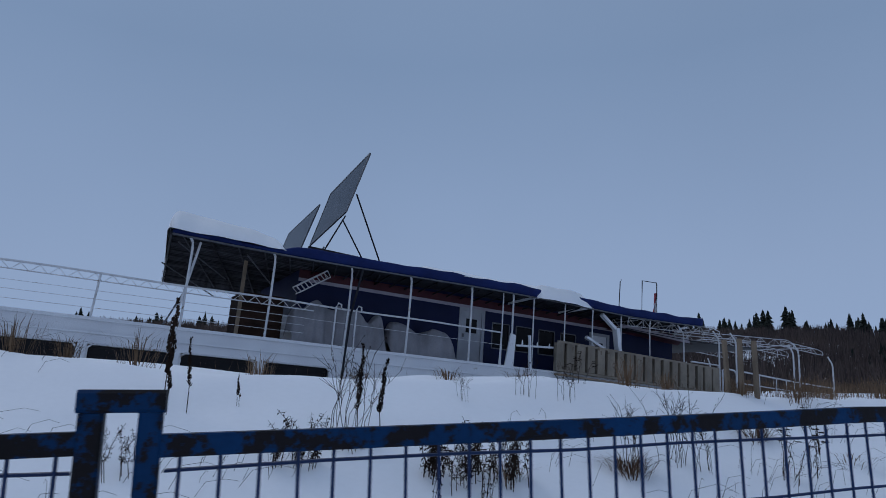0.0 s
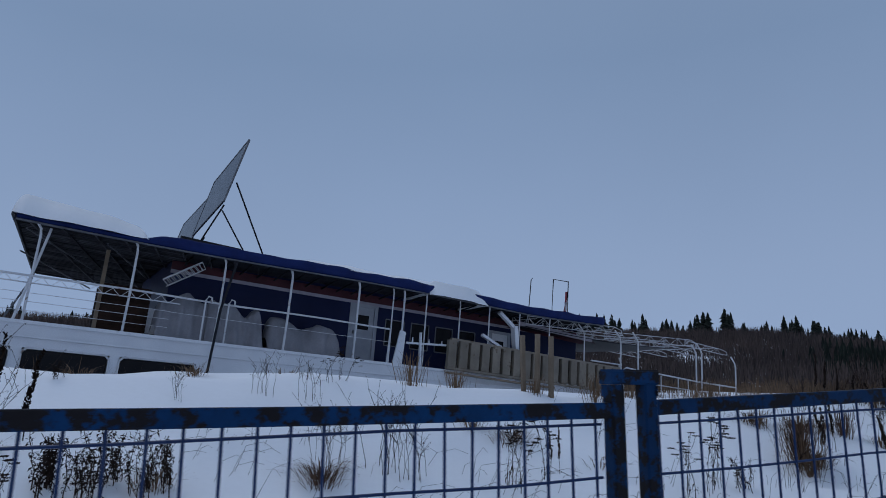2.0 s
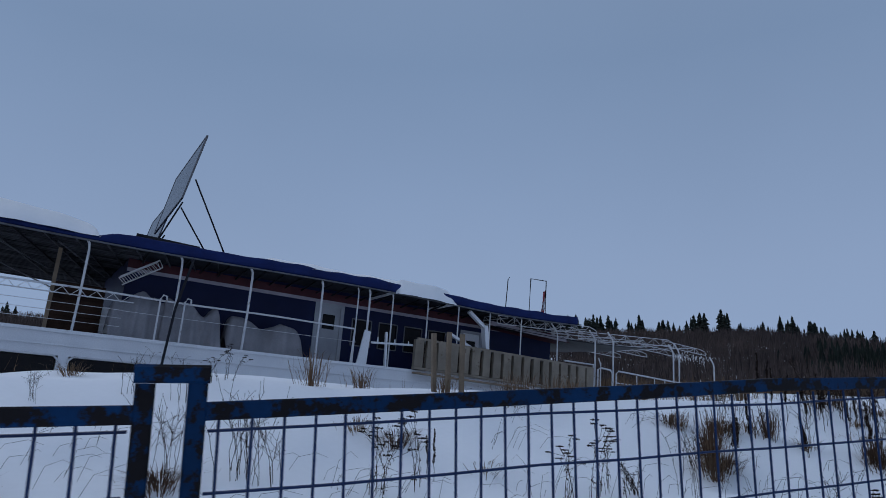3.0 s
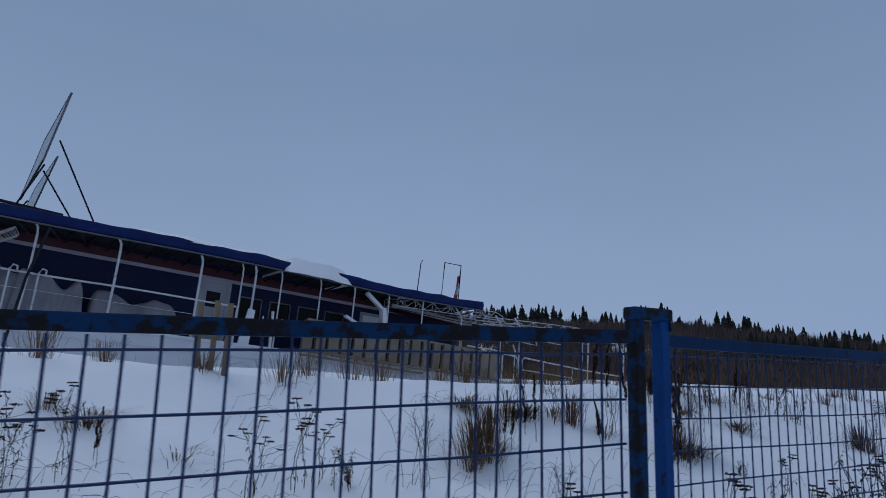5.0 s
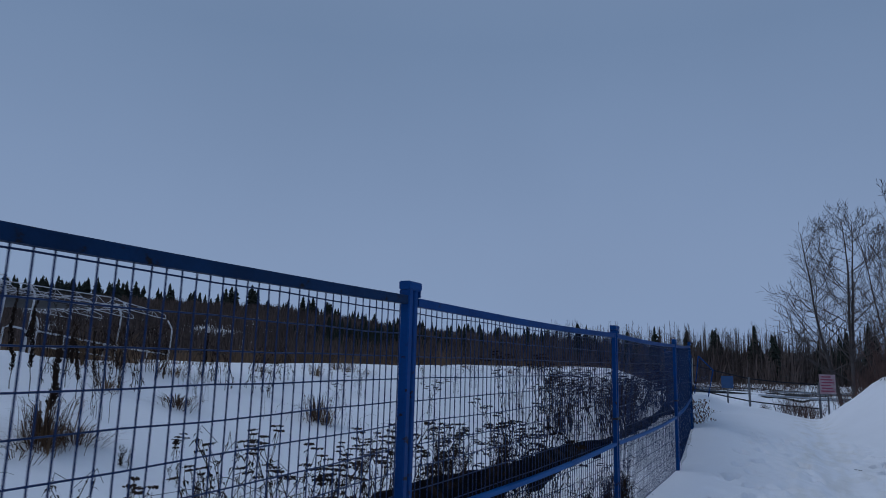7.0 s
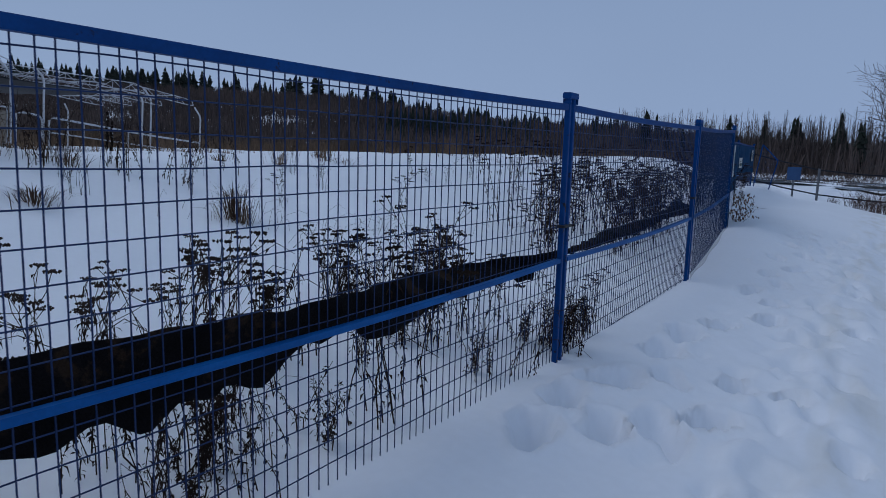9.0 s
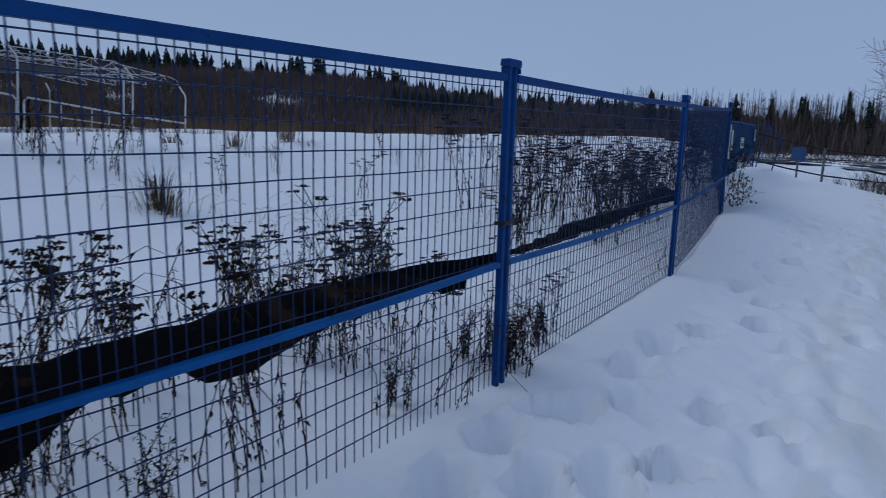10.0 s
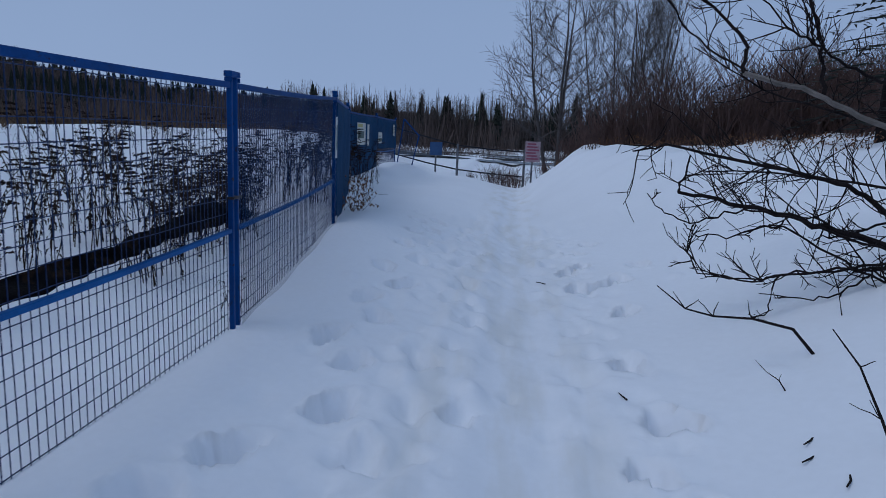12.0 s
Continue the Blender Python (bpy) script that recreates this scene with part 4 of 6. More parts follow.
# solar panels on the roof
def solar(A, e1, e2, lab):
    A, e1, e2 = Vector(A), Vector(e1), Vector(e2)
    n = e1.cross(e2).normalized()
    sp = part("solar_panel", Geo().face(A, A + e1, A + e1 + e2, A + e2), M_SOLAR_BACK, ship, lab)
    part("cell_sheet", Geo().face(A - n * 0.03, A + e2 - n * 0.03, A + e1 + e2 - n * 0.03, A + e1 - n * 0.03), M_SOLAR, sp)
    for p, q in ((A, A + e1), (A + e1, A + e1 + e2), (A + e1 + e2, A + e2), (A + e2, A)):
        part("frame", Geo().beam(p - n * 0.015, q - n * 0.015, 0.04, 0.045, n), M_STEEL, sp)
    for k in range(1, 6):
        part("seam", Geo().beam(A + e2 * k / 6 + n * 0.002, A + e2 * k / 6 + e1 + n * 0.002, 0.012, 0.004, n), M_STEEL, sp)
    return sp


solar((-1.69, -0.36, 5.09), (-0.15, 0.9, -1.42), (-0.07, 2.55, -0.5), "large tilted solar panel seen from its pale back")
solar((-1.1, 5.15, 5.1), (-0.22, 0.9, -1.5), (-0.13, 2.8, -0.5), "second tilted solar panel seen from its pale back")
for p, q in (((-1.63, 0.5, 4.2), (-0.35, 1.2, 2.42)), ((-1.78, 0.9, 3.5), (-0.85, 1.2, 2.42)), ((-1.8, 0.7, 3.6), (-2.2, 1.3, 2.42)), ((-1.85, 2.0, 2.95), (-2.1, 2.2, 2.42)), ((-1.85, 3.0, 2.75), (-1.6, 3.0, 2.35)), ((-1.8, 4.6, 3.2), (-1.4, 4.6, 2.3))):
    part("panel_strut", Geo().tube([p, q], 0.022, 6), M_DARK, ship)
part("panel_base", Geo().box((-2.6, 0.8, 2.40), (-0.9, 3.2, 2.50)), M_DARK, ship, "dark pallet frame under the solar panels")
part("panel_base_beam", Geo().beam((-2.7, 0.75, 2.56), (-1.2, 0.75, 2.52), 0.08, 0.06), M_DARK, ship)
part("leaning_pole", Geo().tube([(-1.95, -0.6, -1.3), (-1.75, -0.3, 0.8), (-1.5, -0.2, 2.02)], 0.03, 6), M_DARK, ship, "dark leaning mooring pole")

# ---- stakes in the field ----
for x, y, h, lean in ((-6.2, 4.65, 0.62, 0.02), (-6.4, 4.85, 0.6, -0.01), (-6.3, 4.76, 0.62, 0.03)):
    z = gz(x, y)
    th = thing("wood_stake", "tan weathered wooden stake standing in the snow", "stake", Matrix.Translation((x, y, z - 0.15)), "survey stakes")
    part("stake", Geo().box((-0.022, -0.022, 0), (0.022, 0.022, h + 0.15), Matrix.Rotation(lean, 4, "Y"), 0.004), M_STAKE, th)

# ---- far woods ----
far = random.Random(21)


def far_bush(g, x, y, z, h, w, n):
    """A far leafless bush: thin upright forking stems."""
    for k in range(n * 2):
        a = far.uniform(0, math.pi)
        t = w * 0.022
        dx, dy = math.cos(a) * t, math.sin(a) * t
        ox, oy = far.gauss(0, w * 0.3), far.gauss(0, w * 0.3)
        tx, ty = ox * 1.5 + far.gauss(0, w * 0.1), oy * 1.5 + far.gauss(0, w * 0.1)
        hh = h * far.uniform(0.45, 1.0)
        g.face((x + ox - dx, y + oy - dy, z - 0.2), (x + ox + dx, y + oy + dy, z - 0.2), (x + tx + dx * 0.6, y + ty + dy * .6, z + hh), (x + tx - dx * 0.6, y + ty - dy * 0.6, z + hh * 0.97))


def far_tree(g, x, y, z, h):
    """A far leafless tree: a straight trunk with short rising branches."""
    t = 0.0085 * h
    for dx, dy in ((t, 0), (0, t)):
        g.face((x - dx, y - dy, z - 0.3), (x + dx, y + dy, z - 0.3), (x + dx * 0.25, y + dy * 0.25, z + h), (x - dx * 0.25, y - dy * 0.25, z + h))
    for k in range(18):
        f = far.uniform(0.3, 0.96)
        a = far.uniform(0, 6.283)
        ln = h * 0.2 * (1.15 - f)
        bx, by, bz = math.cos(a) * ln, math.sin(a) * ln, ln * far.uniform(0.9, 1.8)
        w = 0.035
        g.face((x, y, z + h * f - w), (x, y, z + h * f + w), (x + bx, y + by, z + h * f + bz))


def far_spruce(g, x, y, z, h, w, tiers=7, sides=7):
    g.tube([(x, y, z - 0.5), (x, y, z + h * 0.3)], w * 0.05, 4, w * 0.03, cap=False)
    for t in range(tiers):
        f = t / tiers
        z0 = z + h * (0.08 + 0.86 * f)
        z1 = z + h * min(1.0, 0.08 + 0.86 * f + 0.26)
        r = w * 0.5 * (1 - f) ** 0.85 * far.uniform(0.8, 1.1) + 0.1
        base = len(g.v)
        n = sides
        off = far.uniform(0, 6)
        for j in range(2 * n):
            a = off + math.pi * j / n
            rr = r * (far.uniform(0.85, 1.25) if j % 2 == 0 else far.uniform(0.4, 0.65))
            g.v.append(Vector((x + math.cos(a) * rr, y + math.sin(a) * rr, z0 - (0.05 * h * far.uniform(.5, 1.2) if j % 2 == 0 else -0.02 * h))))
        g.v.append(Vector((x, y, z1)))
        for j in range(2 * n):
            g.f.append((base + j, base + (j + 1) % (2 * n), base + 2 * n))


def far_pine(g, x, y, z, h, w):
    """A far conifer with a ragged, rounded crown of many boughs."""
    g.tube([(x, y, z - 0.5), (x, y, z + h * 0.9)], w * 0.035, 4, w * 0.01, cap=False)
    n = 34
    lop = far.uniform(0.75, 1.0)
    for k in range(n):
        f = (k + far.random()) / n
        c = z + h * (0.10 + 0.88 * f)
        reach = w * (0.56 * (1 - f) ** lop + 0.06) * far.uniform(0.6, 1.12)
        a = 2.4 * k + far.uniform(-0.5, 0.5)
        bx, by = math.cos(a), math.sin(a)
        t = h * far.uniform(0.035, 0.06)
        tip = (x + bx * reach, y + by * reach, c - t * far.uniform(0.2, 1.4))
        mid = (x + bx * reach * 0.45, y + by * reach * 0.45)
        sx, sy = -by * reach * 0.62, bx * reach * 0.62
        base = len(g.v)
        g.v += [Vector(p) for p in ((x, y, c + t * 0.8), tip, (mid[0] + sx, mid[1] + sy, c - t * 0.7), (mid[0] - sx, mid[1] - sy, c - t * 0.7), (mid[0], mid[1], c + t * 1.2), (mid[0], mid[1], c - t * 1.3))]
        g.f += [tuple(base + i for i in q) for q in ((0, 2, 4), (2, 1, 4), (1, 3, 4), (3, 0, 4), (2, 0, 5), (1, 2, 5), (3, 1, 5), (0, 3, 5))]


def polar(az, r):
    return math.cos(radians(az)) * r, math.sin(radians(az)) * r


g = Geo()
for k in range(21000):
    az = far.uniform(-2, 112)
    r = 95 + 280 * far.random() ** 0.75
    x, y = polar(az, r)
    patch = noise.noise(Vector((az * 0.16, r * 0.035, 0))) + 0.35 * noise.noise(Vector((x * 0.06, y * 0.06, 3)))
    if patch < -0.24 and r < 290:
        continue
    far_bush(g, x, y, gz(x, y), far.uniform(3, 6.5), far.uniform(2.4, 4.6), 6)
tagged(part("far_bare_woods", g, M_FARBRUSH), "brown leafless woods on the far hillside", "woods", kind="stuff")
g = Geo()
for k in range(300):
    az = far.uniform(6, 112)
    x, y = polar(az, far.uniform(335, 385))
    if noise.noise(Vector((az * 0.35, 1, 0))) < -0.05:
        continue
    h = 5 + 5.5 * far.random() ** 2
    far_pine(g, x, y, gz(x, y), h, h * far.uniform(0.45, 0.65))
for k in range(130):
    x, y = polar(far.uniform(52.5, 71), far.uniform(330, 380))
    h = far.uniform(8, 13)
    far_pine(g, x, y, gz(x, y), h, h * far.uniform(0.42, 0.58))
for cx, sd, n, hh in ((50.6, 0.5, 9, 12), (48.6, 0.3, 5, 11), (45.7, 0.35, 7, 14), (44.1, 0.3, 6, 14), (41.2, 0.3, 4, 9), (39.6, 0.35, 7, 12), (37.9, 0.4, 8, 12), (35.2, 0.5, 5, 10), (92, 0.5, 8, 10), (31, 0.8, 8, 10), (26, 0.9, 8, 10), (21, 0.9, 9, 10)):
    for k in range(n):
        x, y = polar(cx + far.gauss(0, sd), far.uniform(345, 375))
        h = hh * far.uniform(0.65, 1.05)
        far_pine(g, x, y, gz(x, y), h, h * far.uniform(0.42, 0.62))
for k in range(130):
    az, r = far.gauss(34.5, 2.2), far.uniform(150, 225)
    x, y = polar(az, r)
    h = far.uniform(4.5, 9)
    far_spruce(g, x, y, gz(x, y), h, h * 0.33, 7, 6)
for k in range(70):
    az, r = far.uniform(14, 33), far.uniform(170, 330)
    x, y = polar(az, r)
    h = far.uniform(4.5, 9)
    far_pine(g, x, y, gz(x, y), h, h * 0.4)
for k in range(480):
    az, r = far.uniform(-14, 18), far.uniform(110, 155)
    x, y = polar(az, r)
    if noise.noise(Vector((az * 0.9, 7, 0))) < 0.06:
        continue
    h = 4.2 + 6.0 * far.random() ** 1.5
    if k % 3:
        far_pine(g, x, y, gz(x, y), h, h * far.uniform(0.30, 0.42))
    else:
        far_spruce(g, x, y, gz(x, y), h, h * 0.36, 9, 7)
tagged(part("far_spruce_woods", g, M_CONIFER), "dark spruces on the far ridge and riverbank", "woods", kind="stuff")
g = Geo()
for k in range(2600):
    az, r = far.uniform(-12, 19), far.uniform(106, 170)
    x, y = polar(az, r)
    if far.random() < 0.5:
        far_tree(g, x, y, gz(x, y), far.uniform(5, 10))
    else:
        far_bush(g, x, y, gz(x, y), far.uniform(2, 4.5), far.uniform(1.6, 3), 8)
tagged(part("riverbank_woods", g, M_RIVERWOOD), "leafless trees along the far riverbank", "woods", kind="stuff")
g = Geo()
for k in range(5200):
    az, r = far.uniform(10, 70), far.uniform(30, 75)
    x, y = polar(az, r)
    if noise.noise(Vector((x * 0.08, y * 0.08, 5))) < -0.15:
        continue
    far_bush(g, x, y, gz(x, y), far.uniform(0.5, 1.1), far.uniform(0.7, 1.3), 5)
tagged(part("reed_bed", g, M_REED), "tan dry reeds behind the snow field", "reeds", kind="stuff")

# ---- black silt cloth slung along the fence ----
def silt(a, b):
    x = -5.6 + 9.1 * a
    top = float(np.interp(x, [-5.6, -4.6, -3.0, -1.7, -0.7, 0.1, 0.5, 1.3, 2.2, 2.95, 3.5], [0.80, 0.90, 0.93, 0.935, 0.91, 0.90, 0.895, 0.92, 0.98, 1.06, 0.96]))
    bot = float(np.interp(x, [-5.6, -4.6, -3.0, -2.3, -1.7, -0.9, -0.3, 0.1, 0.4, 1.0, 2.95, 3.5], [0.58, 0.62, 0.67, 0.71, 0.71, 0.71, 0.76, 0.79, 0.79, 0.80, 0.88, 0.9]))
    bot += 0.05 + (0.15 * noise.noise(Vector((x * 1.9, 0.3, 0))) + 0.08 * noise.noise(Vector((x * 7, 4.3, 0)))) * (1 if x < -0.2 else 0.15)
    bot = min(bot, 0.82 if x < 0.2 else 0.9)
    top += 0.02 * noise.noise(Vector((x * 5, 9.3, 0)))
    y = 0.075 + 0.03 * math.sin(x * 3 + b * 4) + 0.05 * b * math.sin(x * 1.7) ** 2 + 0.012 * math.sin(x * 29 + 5 * b)
    return (x, y + fence_y(x), bot + (top - bot) * b)


silt_ob = tagged(part("silt_cloth", Geo().grid(silt, 220, 10), M_SILT, None, "torn black silt cloth hanging along the fence", True), category="cloth")
silt_ob.modifiers.new("thickness", "SOLIDIFY").thickness = 0.004


# ---- dried weeds ----
def leaf_strip(g, p, d, ln, w, rr, hang=0.8):
    """A shrivelled, curled leaf hanging from p."""
    p, d = Vector(p), Vector(d)
    side = Vector((rr.uniform(-1, 1), rr.uniform(-1, 1), rr.uniform(-.4, .4))).normalized() * w
    q1 = p + d * ln * 0.32 + Vector((0, 0, -0.27 * hang * ln))
    q2 = p + d * ln * 0.42 + Vector((rr.uniform(-.2, .2) * ln, rr.uniform(-.2, .2) * ln, -hang * ln))
    base = len(g.v)
    g.v += [p, q1 + side, q1 - side, q2]
    g.f += [(base, base + 1, base + 2), (base + 1, base + 3, base + 2)]


def weed(seed, h, kind):
    """One dried weed: stems, withered leaves and flower heads."""
    rr = random.Random(seed)
    stems, leaves, heads = Geo(), Geo(), Geo()
    count = {"yarrow": 3, "droop": 4, "spike": 2, "thin": 7, "dense": 5, "bushy": 7}[kind]
    for s in range(count):
        hh = h * rr.uniform(0.6, 1.0)
        tilt = 0.06 if kind == "spike" else 0.2
        lean = Vector((rr.gauss(0, tilt), rr.gauss(0, tilt), 0))
        off = Vector((rr.gauss(0, 0.07), rr.gauss(0, 0.07), 0))
        pts = [off + Vector((0, 0, -0.12))]
        for k in range(1, 7):
            f = k / 6
            pts.append(off + lean * f * f * hh + Vector((rr.gauss(0, .008), rr.gauss(0, .008), hh * f)))
        if kind == "droop":
            bend = Vector((rr.gauss(0, 0.1), rr.gauss(0, 0.1), 0))
            pts[-1] += bend * 0.6 + Vector((0, 0, -0.06 * hh))
            pts.append(pts[-1] + bend + Vector((0, 0, -0.12 * hh)))
        stems.tube(pts, 0.0042 if kind != "thin" else 0.0024, 4, 0.0015)
        if kind == "spike":
            for k in range(190):
                f = rr.uniform(0.3, 1.0)
                i = min(5, int(f * 6))
                c = pts[i].lerp(pts[i + 1], f * 6 - i)
                d = Vector((rr.gauss(0, 1), rr.gauss(0, 1), 0.6)).normalized()
                leaf_strip(heads, c, d, 0.05 * (1.35 - f * 0.8), 0.007, rr, -0.5)
        elif kind == "thin":
            for k in range(6):
                f = rr.uniform(0.45, 0.98)
                i = min(5, int(f * 6))
                c = pts[i].lerp(pts[i + 1], f * 6 - i)
                d = Vector((rr.gauss(0, 1), rr.gauss(0, 1), 1.2)).normalized()
                q = c + d * rr.uniform(0.05, 0.16)
                stems.tube([c, q], 0.0018, 3, 0.001)
                leaf_strip(heads, q, d, 0.02, 0.004, rr)
        else:
            for k in range({"dense": 28, "bushy": 60}.get(kind, 22)):
                f = rr.uniform(0.12, 0.95)
                i = min(len(pts) - 2, int(f * 6))
                c = pts[i].lerp(pts[i + 1], f * 6 - int(f * 6))
                d = Vector((rr.gauss(0, 1), rr.gauss(0, 1), 0)).normalized()
                leaf_strip(leaves, c, d, rr.uniform(0.03, 0.085), rr.uniform(0.003, 0.0075), rr, rr.uniform(-0.5, 0.7) if kind == "bushy" else rr.uniform(0.2, 1.0))
        if kind in ("yarrow", "dense"):
            for k in range(rr.randint(2, 4)):
                a = rr.uniform(0, 6.28)
                i = rr.choice((4, 5))
                tip = pts[6] + Vector((math.cos(a) * 0.05 * k, math.sin(a) * 0.05 * k, -0.03 * k))
                stems.tube([pts[i], (pts[i] + tip) / 2 + Vector((math.cos(a) * .012, math.sin(a) * .012, 0)), tip], 0.0022, 3)
                for j in range(24):
                    rad = 0.040 * math.sqrt(rr.random())
                    b = rr.uniform(0, 6.28)
                    c = tip + Vector((math.cos(b) * rad, math.sin(b) * rad, rr.uniform(-.003, .003)))
                    s2 = rr.uniform(0.005, 0.009)
                    base = len(heads.v)
                    heads.v += [c + Vector((s2, 0, 0)), c + Vector((-s2 * .5, s2 * .87, 0)), c + Vector((-s2 * .5, -s2 * .87, 0)), c + Vector((0, 0, s2 * 0.9)), c + Vector((0, 0, -s2))]
                    heads.f += [(base, base + 1, base + 3), (base + 1, base + 2, base + 3), (base + 2, base, base + 3), (base, base + 4, base + 1), (base + 1, base + 4, base + 2), (base + 2, base + 4, base)]
    th = thing("dried_weed", {"yarrow": "dead yarrow stalk with flat dark flower heads in snow", "droop": "withered drooping dark brown weed standing in snow", "spike": "dead dark seed-spike weed standing in snow", "thin": "thin leafless brown weed stems in snow", "dense": "dense dead brown weed clump with flower heads behind the fence", "bushy": "short leafy dead weed clump, almost black, in snow"}[kind], "weed", Matrix.Translation((0, 0, -50)), "dried weeds")
    part("stem", stems, M_WEED, th)
    if leaves.v:
        part("leaf", leaves, M_WEED, th, kind="stuff")
    if heads.v:
        part("seed_head", heads, M_WEED, th, kind="stuff")
    return th


VARIANTS = {}
for kind, hs in (("yarrow", (0.62, 0.75, 0.7, 0.8)), ("droop", (0.6, 0.72, 0.65)), ("spike", (0.55, 0.7)), ("thin", (0.5, 0.62)), ("dense", (0.75, 0.85, 0.8, 0.7)), ("bushy", (0.38, 0.32, 0.42))):
    VARIANTS[kind] = [weed(100 + i * 7 + len(kind), h, kind) for i, h in enumerate(hs)]
used = set()
wr = random.Random(9)


def plant(kind, x, y, s=1.0, sink=0.0):
    """Stands a weed on the snow: the first of each variant is moved, later ones are copies."""
    v = wr.choice(VARIANTS[kind])
    m = Matrix.Translation((x, y, gz(x, y) - sink)) @ Matrix.Rotation(wr.uniform(0, 6.28), 4, "Z") @ Matrix.Rotation(wr.gauss(0, 0.03 if kind == "spike" else 0.1), 4, "X")
    if v.name not in used:
        used.add(v.name)
        v.matrix_world = m @ Matrix.Scale(s, 4)
        return
    c = copy_thing(v, m)
    c.scale = (s, s, s)


# thick band right behind the fence
for k in range(44):
    x = wr.gauss(-2.3, 0.4) if k % 4 == 0 else wr.gauss(-0.15, 0.45) if k % 4 == 1 else wr.gauss(-1.1, 0.7) if k % 4 == 2 else wr.uniform(-3.6, 2.9)
    y = wr.uniform(0.6, 1.5) if k % 5 else wr.uniform(0.25, 0.6)
    plant(wr.choice(("yarrow", "yarrow", "droop", "dense", "bushy")), x, y, wr.uniform(0.6, 0.95))
for k in range(10):
    plant(wr.choice(("droop", "bushy", "dense")), wr.uniform(-2.8, 0.4), wr.uniform(0.12, 0.4), wr.uniform(0.45, 0.75))
for k in range(12):
    plant(wr.choice(("bushy", "yarrow", "bushy")), wr.uniform(-4.2, -2.6), wr.uniform(0.5, 1.5), wr.uniform(0.7, 1.0))
for k in range(14):
    plant(wr.choice(("droop", "yarrow", "dense", "droop")), wr.uniform(-3.4, -1.5), wr.uniform(0.45, 1.6), wr.uniform(0.7, 1.0))
# tall clump farther along
for k in range(44):
    plant(wr.choice(("dense", "dense", "yarrow", "droop")), wr.gauss(5.0, 1.2), 0.8 + abs(wr.gauss(0.35, 0.5)), wr.uniform(0.95, 1.35))
for k in range(5):
    plant(wr.choice(("droop", "yarrow")), wr.uniform(-2.2, -0.2), wr.uniform(0.5, 0.9), wr.uniform(0.8, 1.05))
for k in range(7):
    plant(wr.choice(("dense", "yarrow", "bushy")), wr.gauss(0.1, 0.4), wr.uniform(0.8, 1.4), wr.uniform(0.7, 0.95))
for k in range(30):
    plant(wr.choice(("dense", "yarrow")), wr.uniform(6.5, 12), 0.9 + abs(wr.gauss(0.3, 0.6)), wr.uniform(0.9, 1.2))
# a few on the walking side at the post feet
for x, y in ((0.12, -0.03), (0.2, 0.1), (0.28, 0.06), (-0.4, 0.05), (3.1, 0.12), (-0.6, 0.12), (0.62, 0.08)):
    plant("droop", x, y, 0.6)
for x, y in ((0.14, 0.09), (0.22, 0.05), (0.3, 0.1), (0.62, 0.12)):
    plant("bushy", x, y, 0.8)
for x, y in ((0.18, 0.07), (0.9, 0.14)):
    plant("dense", x, y, 0.5)
